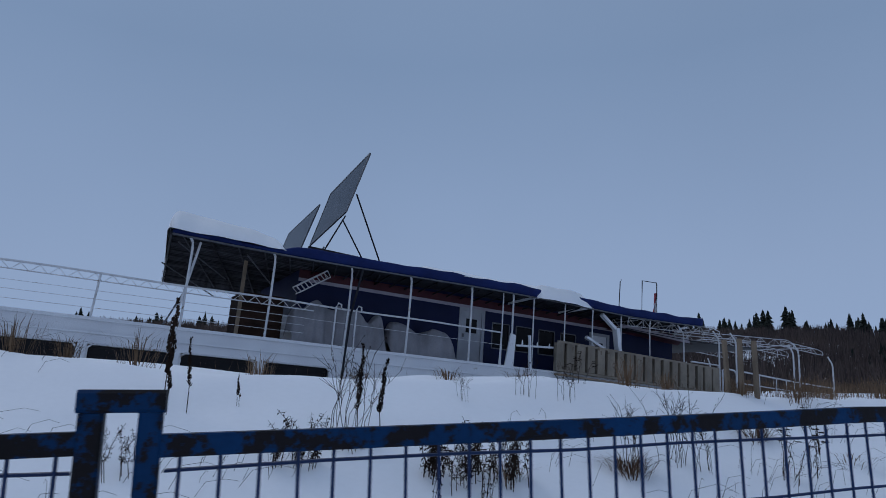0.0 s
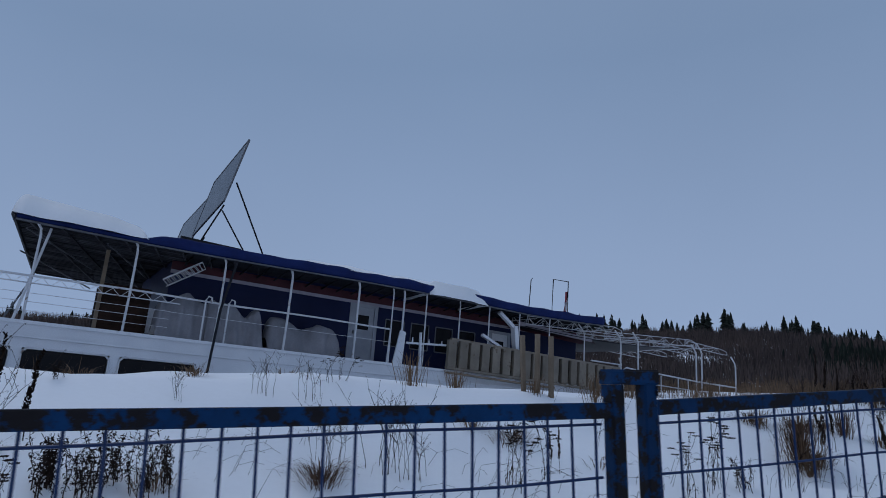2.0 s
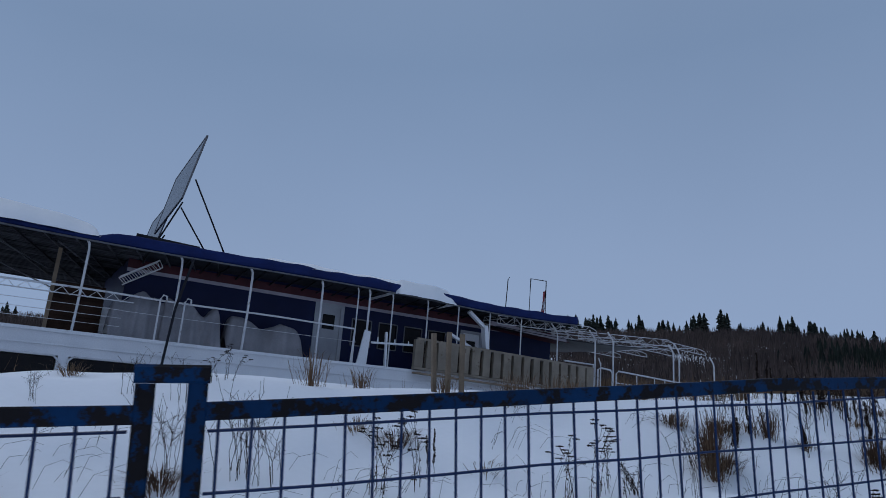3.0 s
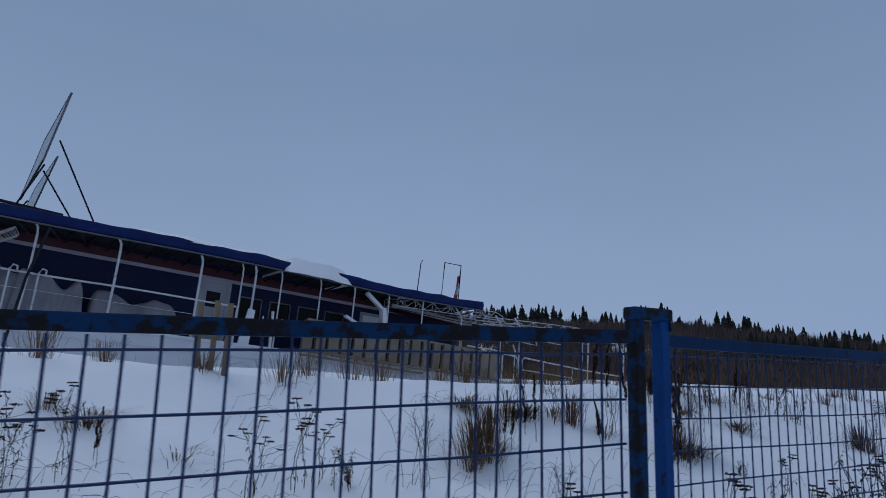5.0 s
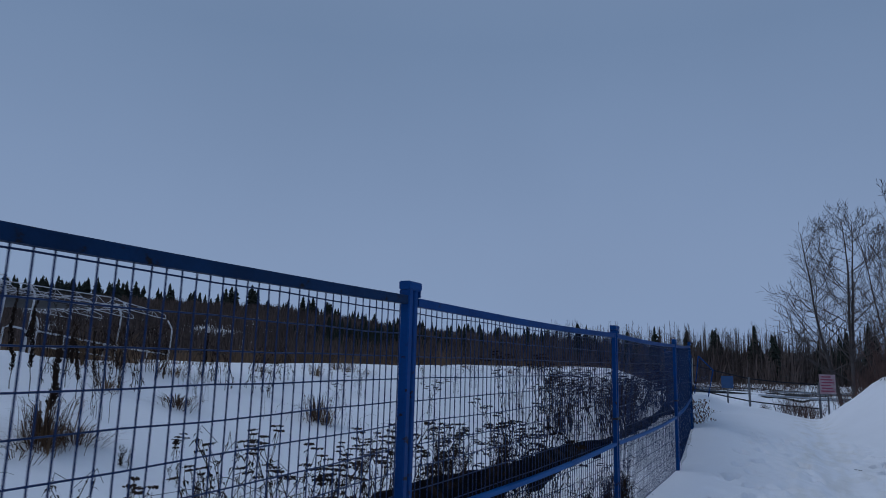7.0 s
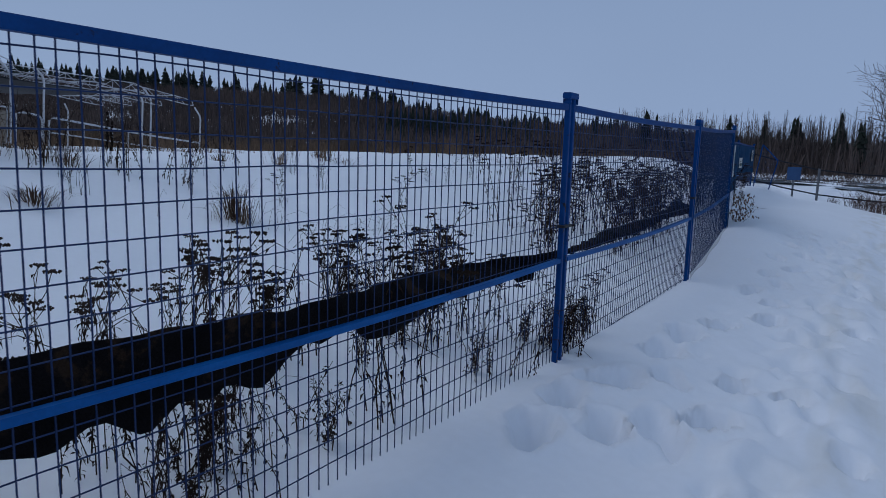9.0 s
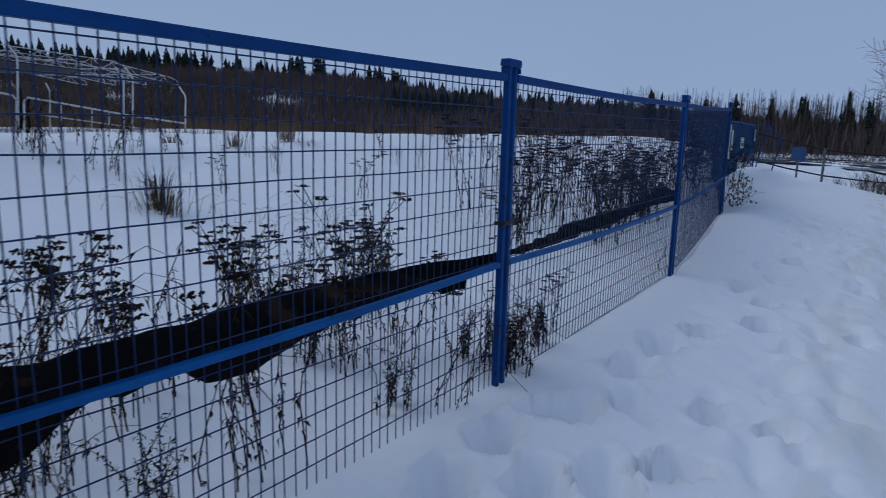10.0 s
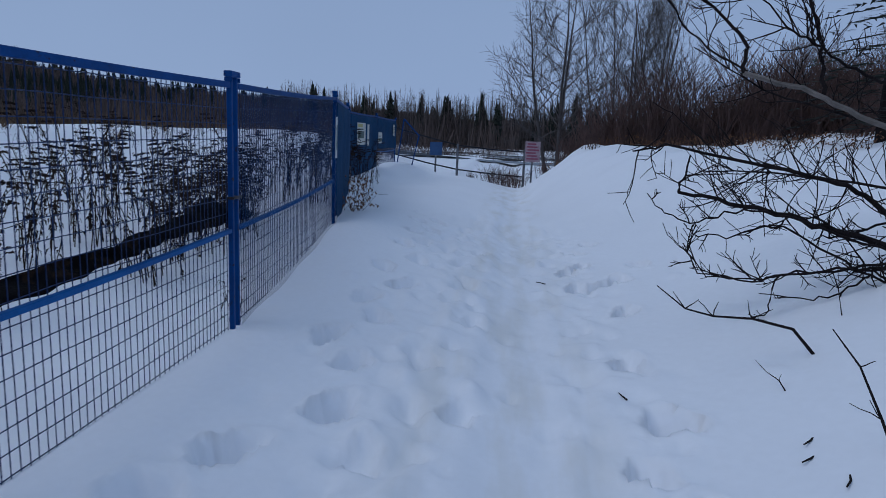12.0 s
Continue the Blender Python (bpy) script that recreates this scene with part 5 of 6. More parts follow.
# crest of the field
for k in range(34):
    plant(wr.choice(("droop", "spike", "droop", "thin")), wr.gauss(-0.6, 1.0), wr.gauss(4.4, 0.28), wr.uniform(0.7, 1.0))
for k in range(34):
    plant(wr.choice(("thin", "yarrow", "thin")), wr.uniform(1, 14), wr.uniform(2.2, 4.6), wr.uniform(0.5, 0.85))
for x, y, kind, s in ((-11.38, 3.21, "bushy", .8), (-11.28, 3.15, "bushy", .7), (-11.18, 3.25, "bushy", .8), (-10.5, 3.06, "bushy", 1), (-10.4, 3.1, "bushy", .9), (-10.3, 2.98, "bushy", .8), (-10.2, 3.05, "bushy", 1), (-10.06, 3.13, "bushy", .9), (-9.95, 3.0, "bushy", .8), (-9.88, 3.1, "bushy", .9), (-10.95, 3.51, "thin", 1.1), (-10.86, 3.5, "thin", 1.0), (-10.79, 3.61, "spike", 1.0), (-12.09, 4.06, "spike", 1.1), (-11.98, 3.96, "spike", .75), (-11.6, 4.1, "spike", .4), (-12.25, 3.12, "bushy", .6), (-9.12, 4.38, "thin", .7), (-8.75, 4.3, "thin", .7), (-9.75, 4.3, "thin", .5), (-10.6, 4.62, "bushy", .4), (-8.45, 3.2, "thin", .9), (-8.79, 3.34, "thin", .8), (-8.3, 3.1, "thin", .9), (-7.22, 3.6, "bushy", .45), (-7.3, 3.0, "yarrow", .7), (-7.15, 3.1, "spike", .5), (-10.6, 2.6, "yarrow", .6), (-10.25, 2.7, "yarrow", .6), (-8.5, 4.6, "yarrow", .45), (-8.38, 4.6, "yarrow", .5), (-8.9, 3.13, "thin", .8), (-8.45, 3.2, "thin", .9), (-7.65, 2.9, "yarrow", .75), (-7.6, 3.0, "yarrow", .65), (-6.3, 2.6, "yarrow", .7), (-6.1, 2.7, "yarrow", .75), (-5.8, 2.65, "bushy", .7), (-5.9, 2.8, "yarrow", .65), (-4.33, 3.08, "spike", .7), (-3.9, 3.3, "spike", .8), (-3.66, 3.8, "thin", .9), (-2.48, 3.05, "spike", 1.05), (-2.55, 3.1, "bushy", .5), (-2.4, 3.0, "bushy", .5), (-3.3, 3.2, "spike", .7), (-2.9, 3.5, "thin", .9), (-1.9, 3.4, "thin", .9), (-5.3, 2.6, "thin", .8), (-5.9, 1.6, "yarrow", .7), (-6.6, 1.4, "yarrow", .65), (-5.1, 1.4, "yarrow", .7), (-4.3, 1.3, "yarrow", .75), (-4.7, 1.9, "thin", .7), (-3.9, 1.1, "yarrow", .7), (-2.1, 2.3, "yarrow", .6), (-2.25, 2.6, "bushy", .4)):
    plant(kind, x, y, s)


def grass_tuft(seed, h, n, spread, material=M_GRASS, label="tuft of tan dry grass poking out of the snow"):
    """A tuft of dry grass blades arching outwards."""
    rr = random.Random(seed)
    g = Geo()
    for k in range(n):
        a = rr.uniform(0, 6.28)
        r0 = abs(rr.gauss(0, spread * 0.25))
        hh = h * rr.uniform(0.45, 1)
        out = rr.uniform(0.1, 0.8) * spread
        p0 = Vector((math.cos(a) * r0, math.sin(a) * r0, -0.05))
        p1 = p0 + Vector((math.cos(a) * out * 0.4, math.sin(a) * out * 0.4, hh * 0.7))
        p2 = p0 + Vector((math.cos(a) * out, math.sin(a) * out, hh * rr.uniform(0.7, 1.0)))
        w = Vector((-math.sin(a), math.cos(a), 0)) * rr.uniform(0.0018, 0.0035)
        base = len(g.v)
        g.v += [p0 - w, p0 + w, p1 + w, p1 - w, p2]
        g.f += [(base, base + 1, base + 2, base + 3), (base + 3, base + 2, base + 4)]
    th = thing("grass_tuft", label, "grass", Matrix.Translation((0, 0, -50)), "dry grass tufts")
    part("grass", g, material, th, kind="stuff")
    return th


TUFTS = [grass_tuft(i, h, n, s) for i, (h, n, s) in enumerate(((0.20, 60, 0.26), (0.30, 70, 0.28), (0.42, 60, 0.36), (0.16, 40, 0.32)))]
TUFTS += [grass_tuft(9, 0.46, 110, 0.34, M_RUST, "tall rusty brown grass clump matted at its foot"), grass_tuft(10, 0.2, 140, 0.4, M_RUST, "low matted rusty brown grass clump in snow")]
tr = random.Random(31)
tuft_used = set()
for x, y, v in [(-2.5, 3.06, 4), (-2.55, 3.0, 5), (-2.3, 3.02, 5), (-4.6, 3.1, 4), (-4.5, 3.05, 5), (-4.35, 3.3, 4), (-3.7, 3.8, 5), (-3.2, 3.7, 4), (-3.6, 3.9, 5), (-7.22, 3.67, 5), (-4.15, 4.05, 5), (-8.9, 3.15, 5), (-1.0, 3.6, 5), (0.35, 3.1, 4), (-2.56, 2.95, 1), (-2.75, 2.9, 3), (-4.65, 3.03, 2), (-4.75, 2.9, 1), (-3.3, 3.85, 0), (-3.05, 3.4, 0), (0.34, 3.0, 1), (-7.46, 3.9, 0), (-8.9, 3.25, 3), (-9.9, 3.1, 0), (-3.9, 3.7, 2), (-4.2, 3.9, 1), (-2.0, 3.6, 3), (-1.4, 4.0, 0), (-10.85, 3.5, 0), (-6.7, 3.2, 3), (-5.7, 4.6, 2), (-5.4, 4.8, 2), (-6.35, 4.75, 1), (-4.9, 5.0, 2), (-4.5, 5.2, 2), (-3.9, 5.0, 2), (-3.4, 5.3, 2), (-2.9, 5.0, 2), (-2.3, 5.2, 2), (-7.1, 5.0, 1), (-7.6, 5.0, 2), (-1.8, 5.3, 1), (-8.8, 5.1, 3), (-9.6, 5.1, 0), (-10.5, 5.0, 3), (-11.4, 5.0, 1), (-12.4, 5.0, 2), (-12.9, 4.9, 1), (-13.3, 5.0, 2)] + [(tr.uniform(-3, 16), tr.uniform(4.4, 5.6), tr.choice((0, 1, 2, 3))) for _ in range(34)]:
    m = Matrix.Translation((x, y, gz(x, y))) @ Matrix.Rotation(tr.uniform(0, 6.28), 4, "Z")
    if v not in tuft_used:
        tuft_used.add(v)
        TUFTS[v].matrix_world = m
    else:
        copy_thing(TUFTS[v], m)

# single dry blades leaning out of the snow on the slope
g = Geo()
for k in range(460):
    if k % 9 == 0:
        cx, cy = tr.uniform(-14, 6), tr.uniform(1.6, 4.9)
        way = tr.uniform(-0.6, 0.9)
    x, y = cx + tr.gauss(0, 0.22), cy + tr.gauss(0, 0.16)
    z, ln, a = gz(x, y), tr.uniform(0.10, 0.34), way + tr.gauss(0, 0.5)
    dx, dy = math.cos(a), math.sin(a)
    up = tr.uniform(0.35, 1.0)
    g.tube([(x, y, z - 0.03), (x + dx * ln * 0.3, y + dy * ln * 0.3, z + ln * 0.6 * up + tr.gauss(0, 0.012)), (x + dx * ln * 0.8, y + dy * ln * 0.8, z + ln * 0.75 * up), (x + dx * ln * 1.15, y + dy * ln * 1.15, z + ln * 0.55 * up)], 0.0015, 3, 0.0008, cap=False)
tagged(part("grass_blades", g, M_WEED), "thin dry grass blades bent over the snow", "grass", kind="stuff")

# reeds standing in front of the boat
g = Geo()
for k in range(900):
    u = tr.uniform(7.0, 19) if tr.random() < 0.8 else tr.uniform(-16, 7)
    p = SHIP @ Vector((u, tr.uniform(-3.2, -0.6), 0))
    z = gz(p.x, p.y)
    h = tr.uniform(0.2, 0.7)
    a = tr.uniform(0, 3.14)
    dx, dy = math.cos(a) * 0.008, math.sin(a) * 0.008
    lx, ly = tr.gauss(0, .14), tr.gauss(0, .14)
    g.face((p.x - dx, p.y - dy, z - .05), (p.x + dx, p.y + dy, z - .05), (p.x + lx, p.y + ly, z + h))
tagged(part("boatside_reeds", g, M_GRASS), "tan dry reeds in front of the boat", "reeds", kind="stuff")


# ---- bare trees and shrubs ----
def grow(g, p, d, ln, r, level, rr, droop=0.0, kids=4, spread=0.7, minr=0.0016, rise=0.25):
    """Grows a wobbling branch with side branches."""
    k = 5 if level > 0 else 3
    pts, q, dd = [Vector(p)], Vector(p), Vector(d).normalized()
    for i in range(k):
        dd = (dd + Vector((rr.gauss(0, 0.13), rr.gauss(0, 0.13), rr.gauss(0, 0.1) + rise * 0.12 - droop))).normalized()
        q = q + dd * ln / k
        pts.append(q.copy())
    g.tube(pts, r, 5 if r > 0.02 else (4 if r > 0.008 else 3), max(minr, r * 0.45), cap=False)
    if level <= 0:
        return
    for c in range(kids):
        f = 0.25 + 0.75 * (c + rr.random()) / kids
        i = min(k - 1, int(f * k))
        base = pts[i].lerp(pts[i + 1], f * k - i)
        ax = (pts[i + 1] - pts[i]).normalized()
        side = ax.cross(Vector((rr.gauss(0, 1), rr.gauss(0, 1), rr.gauss(0, 1)))).normalized()
        nd = (ax * (1 - spread * 0.55) + side * spread + Vector((0, 0, rise))).normalized()
        grow(g, base, nd, ln * rr.uniform(0.38, 0.62) * (1.15 - 0.4 * f), max(minr, r * 0.5), level - 1, rr, droop, kids, spread, minr, rise)


def bare_tree(seed, h, r, stems, level, kids, spread, bark, label, rise=0.45):
    rr = random.Random(seed)
    th = thing("bare_tree", label, "tree", Matrix.Translation((0, 0, -60)), "bare trees on the bank")
    for s in range(stems):
        trunk, crown = Geo(), Geo()
        a = rr.uniform(0, 6.28)
        d = Vector((math.cos(a) * 0.16 * (stems > 1), math.sin(a) * 0.16 * (stems > 1), 1)).normalized()
        pts, q = [Vector((math.cos(a) * 0.15 * (stems > 1), math.sin(a) * 0.15 * (stems > 1), -0.4))], None
        q = pts[0].copy()
        hh = h * rr.uniform(0.75, 1.0)
        for i in range(8):
            d = (d + Vector((rr.gauss(0, 0.05), rr.gauss(0, 0.05), 0.05))).normalized()
            q = q + d * hh / 8
            pts.append(q.copy())
        trunk.tube(pts, r, 7, r * 0.12)
        for c in range(kids * 3):
            f = 0.22 + 0.76 * (c + rr.random()) / (kids * 3)
            i = min(7, int(f * 8))
            base = pts[i].lerp(pts[i + 1], f * 8 - i)
            b = rr.uniform(0, 6.28)
            nd = Vector((math.cos(b) * spread, math.sin(b) * spread, 0.75)).normalized()
            grow(crown, base, nd, hh * 0.36 * (1.15 - 0.75 * f), max(0.006, r * 0.35 * (1 - 0.7 * f)), level, rr, 0.0, kids, 0.7, 0.0058, rise)
        part("trunk", trunk, bark, th)
        part("crown", crown, bark, th, kind="stuff")
    return th


POPLARS = [bare_tree(1, 10.5, 0.11, 3, 2, 6, 1.15, M_BIRCH, "tall pale-barked leafless poplar on the snowbank", 0.22),
           bare_tree(2, 9.0, 0.06, 2, 2, 5, 0.45, M_BIRCH, "slender pale leafless poplar on the snowbank"),
           bare_tree(3, 6.0, 0.045, 3, 2, 5, 0.55, M_TWIG, "small reddish leafless tree on the snowbank"),
           bare_tree(4, 5.0, 0.045, 2, 2, 4, 0.55, M_TWIG, "dark leafless alder on the snowbank")]
tree_r = random.Random(77)
spots = [(0, 31.5, -3.6, 1.0), (1, 30.5, -6.0, 1.1), (0, 34, -7.6, 0.95), (1, 31, -7.2, 1.15), (1, 29.5, -8.4, 1.1), (2, 27, -8.8, 0.9), (1, 31, -10.0, 1.05), (3, 24, -9.0, 0.9), (2, 27, -11.0, 1.0), (1, 30, -12.0, 0.9), (3, 22, -10.0, 0.95), (2, 24, -12.0, 1.0), (1, 27, -14.0, 0.95), (3, 20, -10.6, 0.9), (2, 21, -13.0, 1.0), (1, 22, -15, 1.0), (3, 18, -11.2, 0.9), (2, 18.5, -13.5, 1.1), (1, 19, -16, 1.0), (3, 16, -11.5, 0.9), (2, 15.5, -13.5, 1.0), (1, 16, -16, 1.0), (3, 14, -12.0, 0.9), (2, 13, -14.5, 1.0), (1, 12, -16, 0.9), (0, 24, -18, 0.9)]
seen_v = set()
for v, x, y, s in spots:
    if (y + 1.5) / (x + 1.1) < -0.25:
        s *= (0.5, 0.5, 0.68, 0.8)[v]
    m = Matrix.Translation((x, y, gz(x, y) - 0.05)) @ Matrix.Rotation(tree_r.uniform(0, 6.28), 4, "Z")
    if v not in seen_v:
        seen_v.add(v)
        POPLARS[v].matrix_world = m @ Matrix.Scale(s, 4)
    else:
        copy_thing(POPLARS[v], m).scale = (s, s, s)


def shrub(seed, h, n, material):
    rr = random.Random(seed)
    g = Geo()
    for k in range(n):
        a = rr.uniform(0, 6.28)
        d = Vector((math.cos(a) * rr.uniform(.1, .6), math.sin(a) * rr.uniform(.1, .6), 1))
        grow(g, (rr.gauss(0, .25), rr.gauss(0, .25), -0.1), d, h * rr.uniform(.5, 1), 0.013, 1, rr, 0, 5, 0.6, 0.006, 0.4)
    th = thing("bare_shrub", "leafless reddish brown shrub on the snowbank", "shrub", Matrix.Translation((0, 0, -60)), "bank shrubs")
    part("crown", g, material, th, kind="stuff")
    return th


SHRUBS = [shrub(1, 1.5, 22, M_TWIG), shrub(2, 2.2, 24, M_TWIG), shrub(3, 1.1, 26, M_TWIG)]
for k in range(230):
    az = radians(tree_r.uniform(-33, -5.2))
    r = tree_r.uniform(18.5, 27) if k < 165 else tree_r.uniform(26, 40)
    x, y = -0.7 + math.cos(az) * r, -1.5 + math.sin(az) * r
    v = tree_r.randrange(3)
    m = Matrix.Translation((x, y, gz(x, y))) @ Matrix.Rotation(tree_r.uniform(0, 6.28), 4, "Z")
    s = tree_r.uniform(0.7, 1.15)
    if ("s", v) not in seen_v:
        seen_v.add(("s", v))
        SHRUBS[v].matrix_world = m @ Matrix.Scale(s, 4)
    else:
        copy_thing(SHRUBS[v], m).scale = (s, s, s)
for x, y, s in ((17.2, -3.6, 0.55), (18.2, -3.3, 0.6), (17.8, -4.4, 0.5), (18.6, -5.2, 0.5), (17.6, -6.0, 0.45), (18.0, -7.2, 0.5), (20.6, -1.3, 0.6), (21.4, -0.9, 0.55), (21.0, -1.8, 0.65), (22, -1.5, 0.6), (20.0, -2.6, 0.5), (21.8, -0.3, 0.3)):
    copy_thing(SHRUBS[2], Matrix.Translation((x, y, gz(x, y))) @ Matrix.Rotation(x * 9, 4, "Z")).scale = (s, s, s)

# spruce at the edge of the bank
spr = thing("spruce_tree", "dark green spruce beyond the bare trees", "tree", Matrix.Translation((13.0, -8.6, gz(13.0, -8.6))) @ Matrix.Scale(1.15, 4))
part("trunk", Geo().tube([(0, 0, -0.3), (0, 0, 5.5)], 0.1, 7, 0.02), M_BARK, spr)
g = Geo()
sr = random.Random(4)
for k in range(150):
    f = (k + sr.random()) / 150
    z = 0.5 + 5.0 * f
    a = k * 2.4
    ln = 1.35 * (1 - f) ** 0.8 + 0.12
    tip = Vector((math.cos(a) * ln, math.sin(a) * ln, z - 0.25 * ln))
    for j in range(14):
        t = sr.uniform(0.15, 1)
        c = Vector((0, 0, z)).lerp(tip, t)
        s = Vector((-math.sin(a), math.cos(a), 0)) * sr.choice((-1, 1)) * 0.28 * ln * (1.1 - 0.6 * t)
        e_ = c + s + Vector((math.cos(a), math.sin(a), -0.3)) * 0.10
        w = Vector((math.cos(a), math.sin(a), 0.2)) * 0.03
        g.face(c - w, c + w, e_)
part("crown", g, M_CONIFER, spr, kind="stuff")

# near tree leaning over the path: only its limbs reach in
near_tree = thing("leaning_tree", "dark leafless tree leaning low over the snowy path", "tree", Matrix.Translation((3.9, -5.0, gz(3.9, -5.0))))
NT = Vector((3.9, -5.0, gz(3.9, -5.0)))


def near_limb(name, pts, r0, r1, seed, twigs, tl, material=M_BARK, level=1, rise=0.3):
    rr = random.Random(seed)
    pts = [Vector(p) for p in pts]
    fine = []
    for i in range(len(pts) - 1):
        for j in range(4):
            w = 0.008
            fine.append(pts[i].lerp(pts[i + 1], j / 4) + Vector((rr.gauss(0, w), rr.gauss(0, w), rr.gauss(0, w))) * (0 if i == 0 and j == 0 else 1))
    fine.append(pts[-1])
    g = Geo()
    g.tube([p - NT for p in fine], r0, 7, r1)
    part(name, g, material, near_tree, "weathered grey broken limb" if material is M_DEADWOOD else "")
    g = Geo()
    n = len(fine)
    for k in range(int(twigs * 1.6)):
        i = rr.randrange(n // 4, n - 1)
        p = fine[i]
        ax = (fine[i + 1] - fine[i]).normalized()
        side = Vector((rr.gauss(0, 0.5), rr.gauss(0, 0.7), rr.gauss(0.15, 0.8))).normalized()
        grow(g, p - NT, ax * 0.6 + side * 0.7, tl * rr.uniform(0.5, 1.2), 0.0055, level, rr, 0.0, 4, 0.7, 0.0022, rise)
    if twigs:
        part("twig_growth", g, M_BARK, near_tree, kind="stuff")


near_limb("trunk", [(3.9, -5.0, gz(3.9, -5.0) - 0.2), (3.8, -4.75, 0.9), (3.75, -4.55, 1.3), (3.9, -4.6, 2.2), (4.0, -4.5, 3.4)], 0.06, 0.03, 1, 0, 0)
near_limb("limb", [(3.76, -4.6, 0.75), (3.6, -4.1, 0.85), (3.6, -3.58, 1.0), (3.6, -3.31, 1.07), (3.6, -2.93, 1.14), (3.6, -2.62, 1.18)], 0.026, 0.010, 2, 13, 0.34)
near_limb("limb", [(3.6, -2.62, 1.18), (3.62, -2.64, 1.26), (3.6, -2.67, 1.41)], 0.009, 0.005, 3, 2, 0.2)
near_limb("limb", [(3.8, -4.65, 0.98), (3.7, -4.1, 1.02), (3.65, -3.85, 1.14), (3.6, -3.61, 1.26), (3.6, -3.34, 1.33), (3.6, -2.94, 1.4), (3.6, -2.52, 1.46), (3.6, -2.32, 1.42)], 0.022, 0.005, 4, 18, 0.38)
near_limb("broken_limb", [(3.9, -4.6, 1.35), (3.75, -4.1, 1.5), (3.6, -3.78, 1.61), (3.6, -3.48, 1.76), (3.6, -3.21, 1.85), (3.6, -2.93, 1.91)], 0.019, 0.015, 5, 4, 0.25, M_DEADWOOD)
near_limb("limb", [(3.6, -2.93, 1.91), (3.6, -2.93, 2.07), (3.6, -2.81, 2.21), (3.6, -2.61, 2.34), (3.6, -2.4, 2.55)], 0.013, 0.005, 6, 6, 0.25)
near_limb("limb", [(3.6, -2.95, 1.92), (3.62, -2.74, 2.03), (3.62, -2.56, 2.18), (3.6, -2.44, 2.34), (3.6, -2.3, 2.6)], 0.007, 0.003, 7, 6, 0.22)
near_limb("limb", [(3.65, -3.9, 1.05), (3.6, -3.65, 0.97), (3.6, -3.46, 0.92)], 0.008, 0.004, 8, 4, 0.25)
near_limb("limb", [(3.8, -4.6, 0.8), (3.65, -3.9, 0.77), (3.6, -3.62, 0.74), (3.6, -3.32, 0.7), (3.6, -3.12, 0.65), (3.6, -2.84, 0.67), (3.6, -2.68, 0.84)], 0.010, 0.003, 9, 9, 0.24)
near_limb("limb", [(3.95, -4.5, 2.0), (3.65, -3.74, 1.88), (3.6, -3.52, 1.97), (3.6, -3.31, 2.1), (3.6, -3.14, 2.19), (3.6, -2.92, 2.41)], 0.012, 0.004, 10, 9, 0.3)
near_limb("limb", [(3.6, -3.40, 1.79), (3.6, -3.38, 2.0), (3.6, -3.33, 2.16), (3.6, -3.22, 2.4), (3.6, -3.2, 2.8)], 0.014, 0.006, 11, 8, 0.3)
near_limb("limb", [(3.9, -4.6, 1.2), (4.3, -4.0, 1.25), (4.5, -3.5, 1.3), (4.6, -3.0, 1.28)], 0.012, 0.004, 12, 14, 0.36)
near_limb("limb", [(3.95, -4.6, 1.6), (4.4, -4.0, 1.7), (4.6, -3.4, 1.9), (4.7, -2.9, 2.2)], 0.012, 0.004, 13, 12, 0.36)
near_limb("limb", [(3.8, -4.6, 1.0), (3.3, -4.2, 0.95), (3.1, -3.8, 1.0), (2.95, -3.5, 1.1)], 0.010, 0.003, 14, 8, 0.25)

near_limb("limb", [(3.85, -4.65, 0.7), (3.5, -4.1, 0.66), (3.4, -3.81, 0.71), (3.4, -3.48, 0.87), (3.4, -3.2, 1.02), (3.4, -3.06, 1.02), (3.4, -2.88, 0.94), (3.4, -2.66, 0.94), (3.4, -2.62, 1.01)], 0.009, 0.003, 21, 5, 0.16)
near_limb("limb", [(3.85, -4.65, 0.9), (3.5, -4.1, 0.88), (3.4, -3.75, 0.92), (3.4, -3.29, 1.07), (3.4, -3.0, 1.11), (3.4, -2.82, 1.07), (3.4, -2.66, 1.01), (3.4, -2.5, 1.06), (3.4, -2.39, 1.18)], 0.009, 0.003, 22, 6, 0.16)
near_limb("limb", [(3.8, -4.6, 0.8), (3.4, -3.81, 0.84), (3.4, -3.52, 0.79), (3.4, -3.21, 0.73), (3.4, -3.06, 0.68), (3.4, -2.72, 0.73), (3.4, -2.63, 0.89)], 0.010, 0.003, 23, 5, 0.15)
near_limb("limb", [(3.4, -3.21, 0.73), (3.4, -3.16, 0.54), (3.4, -3.12, 0.43)], 0.006, 0.003, 24, 1, 0.1)
near_limb("limb", [(3.8, -4.6, 0.85), (3.4, -3.81, 0.83), (3.4, -3.72, 0.77), (3.4, -3.57, 0.64), (3.4, -3.42, 0.6), (3.4, -3.1, 0.61)], 0.009, 0.003, 25, 4, 0.15)
near_limb("limb", [(3.85, -4.6, 0.6), (3.4, -3.8, 0.74), (3.4, -3.67, 0.82), (3.4, -3.56, 0.95), (3.4, -3.52, 1.04)], 0.008, 0.003, 26, 3, 0.15)

